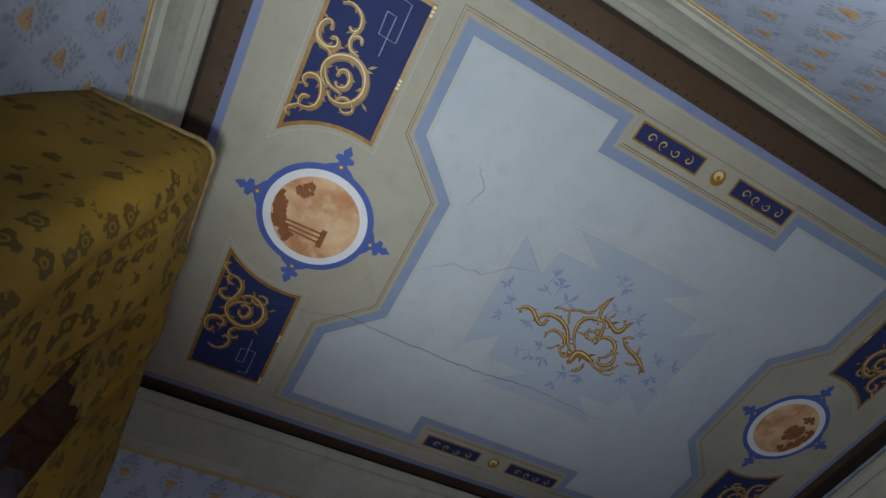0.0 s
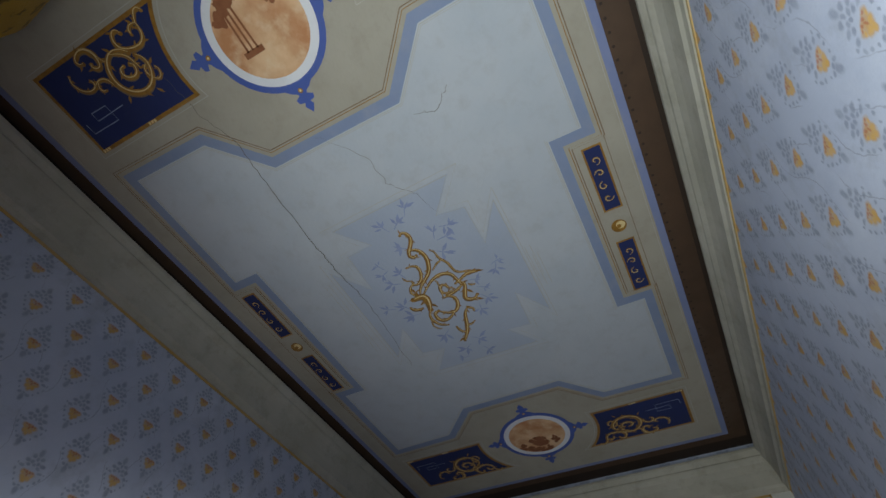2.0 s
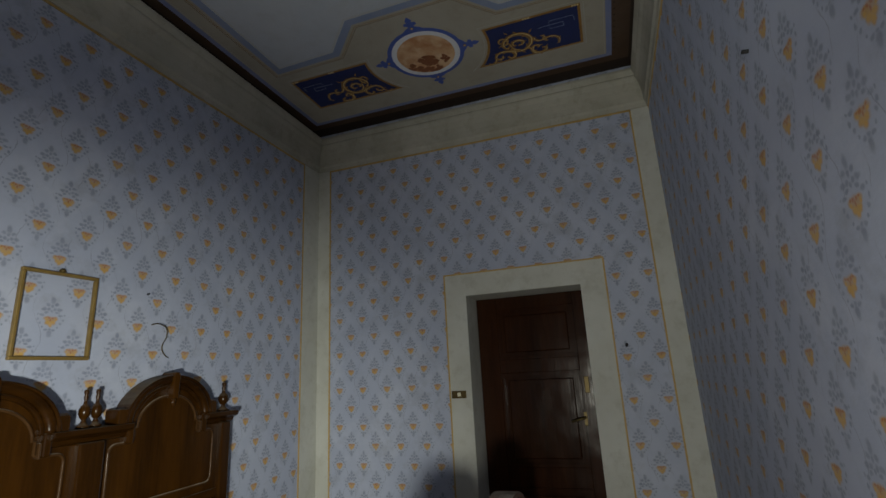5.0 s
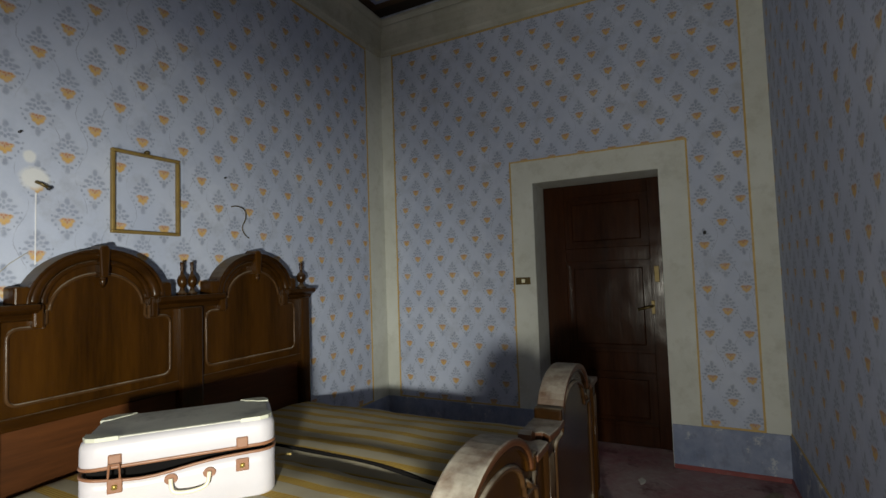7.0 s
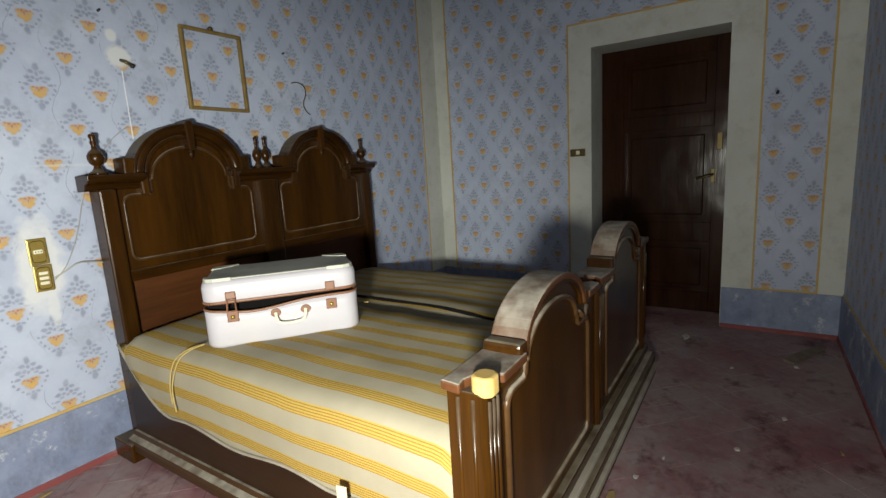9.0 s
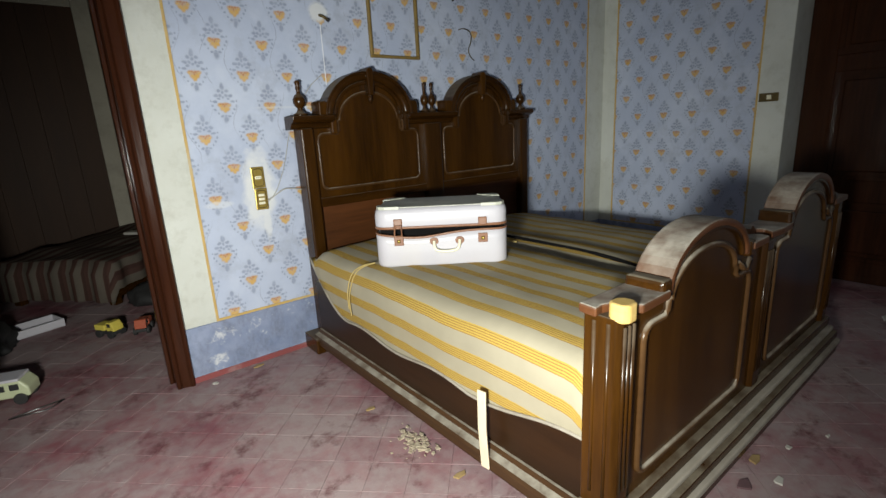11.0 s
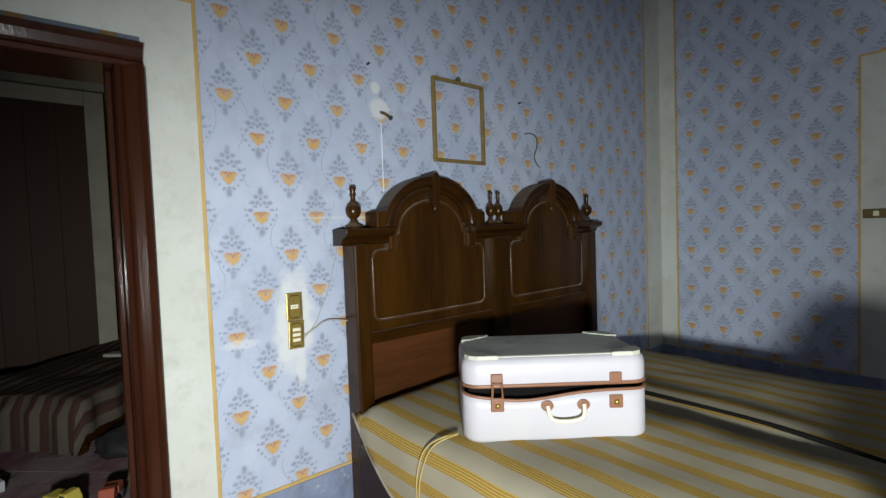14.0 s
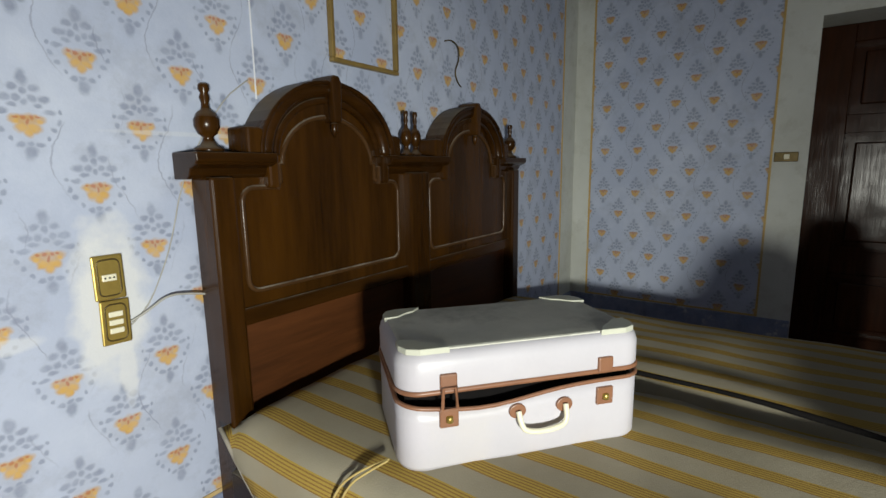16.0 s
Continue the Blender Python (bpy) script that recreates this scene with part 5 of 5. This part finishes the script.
for sx in (-1, 1):
    for sy in (-1, 1):
        w2, d2 = CW / 2 - 0.010, CD / 2 - 0.010
        o = [(w2 - 0.105, d2), (w2 - 0.04, d2), (w2 - 0.012, d2 - 0.012), (w2, d2 - 0.04), (w2, d2 - 0.075), (w2 - 0.035, d2 - 0.070), (w2 - 0.06, d2 - 0.045), (w2 - 0.085, d2 - 0.030)]
        part("corner_cap", lift(prism([(sx * a, sy * b) for a, b in o], "z", 0.258, 0.2715, bev=0.002)), "corner", lid, "cream corner cap", False, True)
F = -CD / 2
for i, x in enumerate((-0.188, 0.185)):
    part("latch_plate", box(x - 0.021, x + 0.021, F - 0.007, F + 0.004, 0.104, 0.146, 0.003), "brown_trim", case, "brown latch plate", False, True)
    h = 0.176 if i else 0.182
    part("hasp", lift(box(x - 0.019, x + 0.019, F - 0.007, F + 0.004, h, h + 0.036, 0.004)), "brown_trim", case, "brown hasp", False, True)
    part("latch_stud", lathe([(0.008, 0.118), (0.008, 0.130), (0.004, 0.132)], x, F - 0.008, 10), "brass", case, "", True, True)
part("hasp_loop", tube([(-0.188 - 0.014, F - 0.010, 0.196), (-0.188 - 0.016, F - 0.013, 0.150), (-0.188 + 0.016, F - 0.013, 0.150), (-0.188 + 0.014, F - 0.010, 0.196)], 0.0045, 8, True), "brown_trim", case, "brown hasp hanging open", True, True)
for x in (-0.032, 0.082):
    part("handle_mount", prism(arc(x, 0.118, 0.020, 0.017, 0, 345, 18), "y", F - 0.007, F + 0.003, bev=0.002), "brown_trim", case, "brown handle mount", False, True)
part("handle", tube(smoothed([(-0.032, F - 0.010, 0.120), (-0.030, F - 0.022, 0.095), (-0.020, F - 0.026, 0.079), (0.025, F - 0.028, 0.075), (0.070, F - 0.026, 0.081), (0.080, F - 0.022, 0.097), (0.082, F - 0.010, 0.122)]), 0.0065, 10), "ivory", case, "ivory plastic handle", True, True)

# ---- things on the walls ----
pic = thing("picture_frame", "empty thin gilt picture frame hanging on the wallpaper", "picture frame", (1.81, NY - 0.01, 1.575))
PX = (1.642, 1.979, 1.570, 1.972)
for x0, x1, z0, z1 in ((PX[0], PX[1], PX[2], PX[2] + 0.016), (PX[0], PX[1], PX[3] - 0.016, PX[3]), (PX[0], PX[0] + 0.016, PX[2] + 0.016, PX[3] - 0.016), (PX[1] - 0.016, PX[1], PX[2] + 0.016, PX[3] - 0.016)):
    part("frame_bar", box(x0, x1, NY - 0.022, NY - 0.001, z0, z1, 0.004), "gilt", pic)
part("hook", lathe([(0.012, 1.972), (0.014, 1.982), (0.008, 1.990)], 1.81, NY - 0.012, 10), "brass_dark", pic, "small dark hook", True)


def plate(x, z, w, h, slots, tilt, label):
    t = thing("wall_socket" if slots == 1 else "light_switch", label, "switch plate", (x, NY - 0.003, z))
    def turn(bm):
        bmesh.ops.rotate(bm, verts=bm.verts[:], cent=(x, NY, z), matrix=Matrix.Rotation(radians(tilt), 3, "Y"))
        return bm
    part("plate", turn(box(x - w / 2, x + w / 2, NY - 0.011, NY - 0.003, z - h / 2, z + h / 2, 0.003)), "brass", t)
    part("raised_border", turn(tube([(x + a, NY - 0.011, z + b) for a, b in rounded(w - 0.018, h - 0.020, 0.012, 3)], 0.002, 6, True)), "brass_dark", t, "", True)
    for i in range(slots):
        zz = z + (0 if slots == 1 else (i - 1) * 0.020)
        part("insert" if slots == 1 else "rocker", turn(box(x - 0.015, x + 0.015, NY - 0.0145, NY - 0.008, zz - (0.008 if slots == 1 else 0.0065), zz + (0.008 if slots == 1 else 0.0065), 0.002)), "ivory", t, "ivory insert")
        if slots == 1:
            for k in (-1, 0, 1):
                part("pin_hole", turn(prism(arc(x + k * 0.009, zz, 0.0022, 0.0022, 0, 330, 10), "y", NY - 0.0152, NY - 0.0144)), "black", t)
    return t


plate(0.926, 0.972, 0.064, 0.106, 1, 0, "brass wall socket plate with ivory insert")
plate(0.929, 0.863, 0.062, 0.108, 3, 1.5, "brass switch plate with three ivory rockers")
sw = thing("light_switch", "small dark brass switch plate by the door", "switch plate", (EX - 0.004, 1.186, 1.251))
part("plate", box(EX - 0.011, EX - 0.003, 1.130, 1.245, 1.224, 1.279, 0.003), "brass_dark", sw)
part("rocker", box(EX - 0.016, EX - 0.009, 1.172, 1.198, 1.238, 1.266, 0.002), "ivory", sw, "ivory rocker")

hole = thing("wall_bracket", "small dark broken lamp bracket sticking from the wall", "bracket", (1.372, NY, 1.745))
part("arm", tube([(1.358, NY - 0.002, 1.765), (1.366, NY - 0.02, 1.757), (1.388, NY - 0.028, 1.742)], 0.007, 8), "brass_dark", hole, "", True)
part("tip", lathe([(0.005, 1.732), (0.010, 1.737), (0.010, 1.745), (0.005, 1.75)], 1.392, NY - 0.026, 10), "black", hole, "", True)
w1 = part("cable_chase", box(1.355, 1.359, NY - 0.0035, NY - 0.001, 1.42, 1.72, 0.0), "white_patch")
tagged(w1, "thin filled cable chase down the wallpaper", "plaster patch")
for nm, lab, pts in (("loose_wire", "bare hooked wire sticking from the wall", [(2.31, NY - 0.004, 1.765), (2.34, NY - 0.02, 1.774), (2.40, NY - 0.02, 1.755), (2.405, NY - 0.018, 1.70), (2.375, NY - 0.012, 1.645), (2.40, NY - 0.012, 1.60), (2.432, NY - 0.01, 1.585)]),
                     ("electric_cable", "loose grey twin cable from the socket behind the bed", [(0.962, NY - 0.005, 0.855), (1.00, NY - 0.016, 0.875), (1.045, NY - 0.022, 0.905), (1.10, NY - 0.026, 0.898), (1.15, NY - 0.03, 0.885)]),
                     ("electric_cable", "thin grey cable climbing the wallpaper behind the bed", [(0.962, NY - 0.004, 0.845), (1.00, NY - 0.008, 0.88), (1.03, NY - 0.006, 0.93), (1.075, NY - 0.006, 1.03), (1.12, NY - 0.006, 1.20), (1.24, NY - 0.006, 1.40), (1.33, NY - 0.006, 1.47)])):
    w = part(nm, tube(smoothed(pts), 0.0018 if "climbing" in lab else 0.0030, 6), "brass_dark" if nm == "loose_wire" else "wire", None, "", True)
    tagged(w, lab, "cable")
for nx, ny, nz in ((EX - 0.01, -0.052, 1.535),):
    nl = part("nail", tube([(nx + 0.012, ny, nz), (nx - 0.012, ny, nz + 0.004), (nx - 0.016, ny - 0.004, nz + 0.012)], 0.009, 8), "black", None, "", True)
    tagged(nl, "dark plug stuck in the flowered wallpaper", "nail")
for nx, nz in ((2.27, 1.93), (1.30, 1.96)):
    nl = part("nail", tube([(nx, NY + 0.004, nz), (nx, NY - 0.016, nz + 0.002)], 0.005, 8), "black", None, "", True)
    tagged(nl, "small dark nail in the wallpaper", "nail")
nl = part("nail", tube([(1.78, SY - 0.004, 2.30), (1.78, SY + 0.018, 2.302)], 0.006, 8), "black", None, "", True)
tagged(nl, "small dark nail in the wallpaper", "nail")

# ---- curtain pelmet by the west wall ----
pel = thing("curtain_pelmet", "torn gold brocade curtain pelmet with worn braid edge", "pelmet", (-0.6, 1.5, 3.05))
track = [(-0.795, 0.680), (-0.47, 0.680)] + arc(-0.465, 0.735, 0.055, 0.055, -90, 0, 6) + [(-0.410, 2.44)]
fine = []
for a, b in zip(track, track[1:]):
    n = max(1, int(math.dist(a, b) / 0.02))
    fine += [(a[0] + (b[0] - a[0]) * i / n, a[1] + (b[1] - a[1]) * i / n) for i in range(n)]
fine.append(track[-1])
cloth, rows, rz = bmesh.new(), [], random.Random(9)
for i, (x, y) in enumerate(fine):
    s = i * 0.02
    a, b = fine[max(0, i - 1)], fine[min(len(fine) - 1, i + 1)]
    d = Vector((b[0] - a[0], b[1] - a[1])).normalized()
    out = Vector((d.y, -d.x))
    low = 1.95 + 0.05 * math.sin(s * 7)
    if y > 1.02:
        low = 2.52 - 0.10 * math.sin((y - 1.0) * 9) + rz.uniform(-0.02, 0.02)
    if y > 1.32:
        low = 2.30 + 0.08 * math.sin(y * 13) + rz.uniform(-0.02, 0.02)
    col = []
    for k in range(25):
        f = k / 24
        z = 3.05 + (low - 3.05) * f
        fold = f * (0.020 * math.sin(s * 19 + f * 2.0) + 0.016 * math.sin(s * 7.3 + 1.0 - f * 3) + 0.05 * f)
        bulge = 0.05 * math.sin(min(1.0, f * 1.6) * math.pi) * (1 if y > 0.76 else 0.5)
        col.append(cloth.verts.new((x + out.x * (fold + bulge), y + out.y * (fold + bulge), z)))
    rows.append(col)
for a, b in zip(rows, rows[1:]):
    for k in range(24):
        cloth.faces.new((a[k], b[k], b[k + 1], a[k + 1]))
bmesh.ops.solidify(cloth, geom=cloth.faces[:], thickness=0.004)
part("valance", cloth, "brocade", pel, "", True)
part("pelmet_board", prism(fine[::4] + [(-0.43, 2.44), (-0.795, 2.44)], "z", 3.052, 3.072), "dusty", pel, "dusty pelmet board")
part("braid", tube([(x + 0.002, y - 0.003, 3.05 + 0.003 * math.sin(i * 1.7)) for i, (x, y) in enumerate(fine)], 0.009, 8), "braid", pel, "worn gold braid", True)

# ---- the next room, seen through the open doorway ----
WT = 2.36
RY0, RY1, RX0, RX1, RZ = NY + 0.22, 6.1, -1.45, 2.25, 2.95
wall("wall_next_room", [(RX0 - 0.15, RX0, RY0, RY1 + 0.15, -0.1, RZ), (RX1, RX1 + 0.15, RY0, RY1 + 0.15, -0.1, RZ), (RX0, RX1, RY1, RY1 + 0.15, -0.1, RZ)], "room2_wall", "dim plastered walls of the next room")
bm = bmesh.new()
quadbox(bm, RX0 - 0.15, RX1 + 0.15, RY0, RY1 + 0.15, RZ, RZ + 0.12)
tagged(part("ceiling_next_room", bm, "room2_wall"), "plain dim ceiling", "ceiling", kind="structure")

ward = thing("wardrobe", "tall dark brown boarded wardrobe with a grey surround", "wardrobe", (0.04, 5.63, 0))
for i in range(5):
    x = -0.4455 + i * 0.1945
    part("board", box(x + 0.0006, x + 0.1939, 5.60, 5.64, 0.05, WT, 0.0012), "wardrobe", ward)
part("side_surround", box(0.527, 0.66, 5.585, 5.68, 0.0, WT + 0.12, 0.006), "room2_wall", ward, "grey painted surround")
part("side_surround", box(-0.575, -0.4455, 5.585, 5.68, 0.0, WT + 0.12, 0.006), "olive", ward, "olive painted surround")
part("top_surround", box(-0.4455, 0.527, 5.585, 5.68, WT, WT + 0.12, 0.006), "room2_wall", ward, "grey painted surround")
part("plinth", box(-0.4455, 0.527, 5.61, 5.68, 0.0, 0.05), "walnut_x", ward)
plank = part("yellow_board", box(0.655, 0.735, 5.40, 5.43, 0.0, 2.26, 0.004), "yellow")
tagged(plank, "upright yellow painted board against the wall", "board")

bed2 = thing("single_bed", "low bed under a striped brown blanket in the next room", "bed", (0.56, 5.02, 0), turn=-45)
part("bed_base", box(-0.46, 0.46, -0.82, 0.75, 0.06, 0.20, 0.01), "walnut_x", bed2, "dark bed base", False, True)
for sx in (-0.40, 0.40):
    for sy in (-0.76, 0.69):
        part("leg", box(sx - 0.03, sx + 0.03, sy - 0.03, sy + 0.03, 0.0, 0.07, 0.004), "walnut", bed2, "", False, True)
bm = bmesh.new()
uv = bm.loops.layers.uv.new("cloth")
rows = []
noise.seed_set(5)
for j in range(41):
    v = -0.90 + 1.70 * j / 40
    row = []
    for i in range(33):
        u = -0.62 + 1.24 * i / 32
        ax, ay = min(abs(u), 0.49) * (1 if u > 0 else -1), max(v, -0.86)
        drop = max(0.0, abs(u) - 0.49) * 1.7 + max(0.0, -0.84 - v) * 5.0
        nz = noise.noise(Vector((u * 3.2, v * 3.2, 2.0)))
        z = 0.36 + 0.035 * nz + 0.05 * max(0.0, v) - drop
        row.append((bm.verts.new((ax + 0.02 * nz + (0.02 * math.sin(v * 30) if drop else 0), ay - (0.02 * math.sin(u * 36) if v < -0.84 else 0), max(z, 0.035))), u, v))
    rows.append(row)
for a, b in zip(rows, rows[1:]):
    for i in range(32):
        f = bm.faces.new((a[i][0], a[i + 1][0], b[i + 1][0], b[i][0]))
        for loop, q2 in zip(f.loops, (a[i], a[i + 1], b[i + 1], b[i])):
            loop[uv].uv = (q2[1], q2[2])
bmesh.ops.solidify(bm, geom=bm.faces[:], thickness=0.012)
part("blanket", bm, "blanket", bed2, "rumpled brown and cream striped blanket", True, True)
part("bolster", tube([(-0.50, 0.80, 0.40), (-0.2, 0.79, 0.42), (0.15, 0.81, 0.41), (0.50, 0.80, 0.40)], 0.085, 14), "black", bed2, "dark rolled bedding at the back", True, True)
part("fold", box(-0.08, 0.10, 0.0, 0.10, 0.37, 0.395, 0.01), "scrap", bed2, "folded cloth", False, True)


def wheel(x, y, z, r, w):
    bm = bmesh.new()
    prism(arc(y, z, r, r, 0, 345, 23), "x", x - w / 2, x + w / 2, bm, 0.003)
    return bm


def toy_truck(label, at, turn, paint, cab, k=1.0):
    t = thing("toy_truck", label, "toy", at, "toys on the floor", turn)
    part("chassis", box(-0.035 * k, 0.035 * k, -0.08 * k, 0.08 * k, 0.022 * k, 0.045 * k, 0.004), "black", t, "", False, True)
    part("cab", prism([(-0.075 * k, 0.045 * k), (-0.01 * k, 0.045 * k), (-0.015 * k, 0.105 * k), (-0.055 * k, 0.105 * k), (-0.075 * k, 0.07 * k)], "x", -0.036 * k, 0.036 * k, bev=0.004), cab, t, "", False, True)
    part("bed_box", box(-0.040 * k, 0.040 * k, 0.0, 0.085 * k, 0.047 * k, 0.085 * k, 0.005), paint, t, "", False, True)
    for sx in (-1, 1):
        part("window", box(sx * 0.0365 * k - 0.001, sx * 0.0365 * k + 0.001, -0.05 * k, -0.022 * k, 0.072 * k, 0.096 * k), "black", t, "", False, True)
        for sy in (-0.05, 0.05):
            part("wheel", wheel(sx * 0.040 * k, sy * k, 0.026 * k, 0.026 * k, 0.022 * k), "black", t, "black toy wheel", False, True)
    return t


toy_truck("small yellow plastic toy truck on the floor", (0.215, 3.50, 0), 35, "toy_yellow", "toy_yellow", 0.95)
toy_truck("faded red toy car with big black wheels", (0.385, 3.42, 0), -20, "toy_red", "toy_red", 0.9)
van = thing("toy_van", "pale green and white toy van with dark wheels", "toy", (-0.235, 2.90, 0), "toys on the floor", 70)
part("van_body", prism([(-0.10, 0.035), (0.10, 0.035), (0.10, 0.115), (-0.07, 0.12), (-0.10, 0.08)], "x", -0.055, 0.055, bev=0.008), "toy_green", van, "", False, True)
part("van_roof", box(-0.057, 0.057, -0.068, 0.098, 0.116, 0.130, 0.004), "vinyl", van, "white roof", False, True)
for y in (-0.045, 0.01, 0.06):
    for sx in (-1, 1):
        part("window", box(sx * 0.0555 - 0.0015, sx * 0.0555 + 0.0015, y - 0.018, y + 0.018, 0.075, 0.105, 0.0), "black", van, "", False, True)
for sx in (-1, 1):
    for y in (-0.06, 0.065):
        part("wheel", wheel(sx * 0.052, y, 0.028, 0.028, 0.02), "black", van, "", False, True)
tray = thing("plastic_tray", "white plastic tray lying on the floor", "tray", (-0.16, 3.98, 0), turn=20)
part("tray_floor", box(-0.13, 0.13, -0.09, 0.09, 0.002, 0.010, 0.003), "vinyl", tray, "", False, True)
for p in ((-0.13, 0.13, -0.09, -0.082), (-0.13, 0.13, 0.082, 0.09), (-0.13, -0.122, -0.082, 0.082), (0.122, 0.13, -0.082, 0.082)):
    part("tray_side", box(*p, 0.010, 0.055, 0.003), "vinyl", tray, "", False, True)


def heap(name, label, at, sx, sy, h, mat, seed, cat):
    bm = bmesh.new()
    bmesh.ops.create_icosphere(bm, subdivisions=4, radius=1.0)
    noise.seed_set(seed)
    for v in bm.verts:
        n1 = noise.noise(v.co * 1.7) * 0.35 + noise.noise(v.co * 4.5) * 0.12
        c = v.co * (1 + n1)
        v.co = Vector((at[0] + c.x * sx, at[1] + c.y * sy, max(0.001, at[2] + (c.z + 0.1) * h)))
    return tagged(part(name, bm, mat, None, "", True), label, cat)


heap("bag", "slumped black bag on the floor of the next room", (-0.42, 3.85, 0), 0.20, 0.24, 0.13, "black", 3, "bag")
heap("bag", "dark bundle lying beside the striped bed", (0.62, 4.10, 0), 0.22, 0.20, 0.16, "black", 6, "bag")
heap("cloth", "pale cloth lying on the dark bundle", (0.60, 4.02, 0.16), 0.07, 0.06, 0.03, "scrap", 7, "cloth")
heap("cloth", "dark teal cloth lying under the bed", (1.24, 2.02, 0), 0.10, 0.12, 0.07, "teal", 9, "cloth")
hook = part("coat_hanger", tube([(-0.24, 2.68, 0.006), (-0.10, 2.66, 0.006), (-0.04, 2.72, 0.006), (-0.16, 2.70, 0.006)], 0.003, 6, True), "steel", None, "", True)
tagged(hook, "bent thin wire hanger on the floor", "wire")

# ---- litter on the bedroom floor ----
SCRAPS = [(1.668, 0.40, 0.040, "grout", 1), (1.765, 0.34, 0.032, "scrap", 2), (1.50, 0.43, 0.030, "straw", 3), (1.83, 0.43, 0.035, "straw", 4), (1.02, 1.06, 0.032, "straw", 6),
          (1.00, 1.63, 0.028, "straw", 7), (3.61, 0.38, 0.060, "scrap", 8), (0.77, 2.39, 0.035, "straw", 9), (2.35, 0.05, 0.020, "scrap", 10), (2.9, 0.25, 0.022, "straw", 11), (2.7, -0.12, 0.024, "scrap", 12),
          (1.98, 0.37, 0.016, "scrap", 13), (3.2, 0.1, 0.018, "scrap", 14), (3.35, -0.2, 0.02, "scrap", 15), (2.15, 0.30, 0.016, "scrap", 16), (0.55, 2.36, 0.02, "scrap", 17), (2.5, -0.3, 0.016, "straw", 18)]
for x, y, r, m, sd in SCRAPS:
    rr = random.Random(sd)
    n, a0, k2 = rr.choice((5, 6, 7, 8)), rr.uniform(0, 6), rr.uniform(0.4, 0.8)
    polar = [(a0 + i * 2 * math.pi / n + rr.uniform(-0.25, 0.25), 0.85 * r * rr.uniform(0.45, 1.25)) for i in range(n)]
    pts = [(x + q * math.cos(a), y + k2 * q * math.sin(a)) for a, q in polar]
    sc = part("paper_scrap", prism(pts, "z", 0.0005, 0.004 + r * 0.08, bev=0.001), m)
    tagged(sc, {"scrap": "small pale scrap lying on the floor tiles", "straw": "small ochre fragment lying on the floor tiles", "grout": "dark grey square fragment lying on the tiles"}[m], "litter", "litter on the floor")
rc, bm = random.Random(77), bmesh.new()
for i in range(170):
    x, y, r = 1.010 + rc.gauss(0, 0.026), 1.30 + rc.gauss(0, 0.045), 0.0025 + 0.011 * rc.random() ** 2.5
    n, a0 = rc.choice((4, 5, 6)), rc.uniform(0, 6)
    z = 0.0005 + rc.uniform(0, 0.010) * math.exp(-((x - 1.005) / 0.05) ** 2)
    prism([(min(1.062, x + r * rc.uniform(0.6, 1.2) * math.cos(a0 + k * 2 * math.pi / n)), y + r * rc.uniform(0.6, 1.2) * math.sin(a0 + k * 2 * math.pi / n)) for k in range(n)], "z", z, z + r * rc.uniform(0.25, 0.5), bm)
tagged(part("plaster_crumbs", bm, "crumb"), "crumbled pale plaster flakes beside the bed rail", "litter", kind="stuff")
slat = part("wood_strip", prism([(3.38, -0.19), (3.70, -0.36), (3.72, -0.31), (3.42, -0.14)], "z", 0.0005, 0.014, bev=0.002), "dusty")
tagged(slat, "pale flat strip of wood on the floor", "litter")

# ---- floor tiles, laid diagonally ----
P, SIDE = 0.205, 0.1445
floor = bpy.data.objects["floor"]
hs = SIDE / math.sqrt(2)
me = bpy.data.meshes.new("tile")
b0, t0 = hs - 0.0009, hs - 0.0018
me.from_pydata([(b0, 0, -0.006), (0, b0, -0.006), (-b0, 0, -0.006), (0, -b0, -0.006), (b0, 0, -0.0005), (0, b0, -0.0005), (-b0, 0, -0.0005), (0, -b0, -0.0005), (t0, 0, 0), (0, t0, 0), (-t0, 0, 0), (0, -t0, 0)], [],
               [(0, 1, 5, 4), (1, 2, 6, 5), (2, 3, 7, 6), (3, 0, 4, 7), (4, 5, 9, 8), (5, 6, 10, 9), (6, 7, 11, 10), (7, 4, 8, 11), (8, 9, 10, 11)])
me.materials.append(M["tile"])
rt = random.Random(2)
rest_v, rest_f, count = [], [], 0
for i in range(-40, 45):
    for j in range(-45, 45):
        a, b = 1.955 + P / 2 + i * P, 1.76 + P / 2 + j * P
        x, y = (a + b) / 2, (a - b) / 2
        if not (-1.5 < x < EX + 0.34 and SY - 0.1 < y < 6.2) or (x > 2.3 and y > NY + 0.1) or (x < WX - 0.1 and y < NY):
            continue
        dz = rt.uniform(-0.0008, 0.0002)
        near = (1.2 < x < 3.95 and y < 0.62) or (-0.35 < x < 1.2 and 0.5 < y < NY + 0.1)
        if near and count < 300:
            ob = new("tile", me)
            ob.parent = floor
            ob.location = (x, y, dz)
            ob.rotation_euler = (rt.uniform(-0.004, 0.004), rt.uniform(-0.004, 0.004), rt.choice((0, 1, 2, 3)) * math.pi / 2)
            count += 1
        else:
            n = len(rest_v)
            rest_v += [(x + v.co.x, y + v.co.y, v.co.z + dz) for v in me.vertices]
            rest_f += [tuple(n + k for k in p.vertices) for p in me.polygons]
rest = bpy.data.meshes.new("tiles_beyond")
rest.from_pydata(rest_v, [], rest_f)
rest.materials.append(M["tile"])
ob = new("tiles_beyond", rest)
ob.parent = floor
tagged(ob, "", "", "", "stuff")
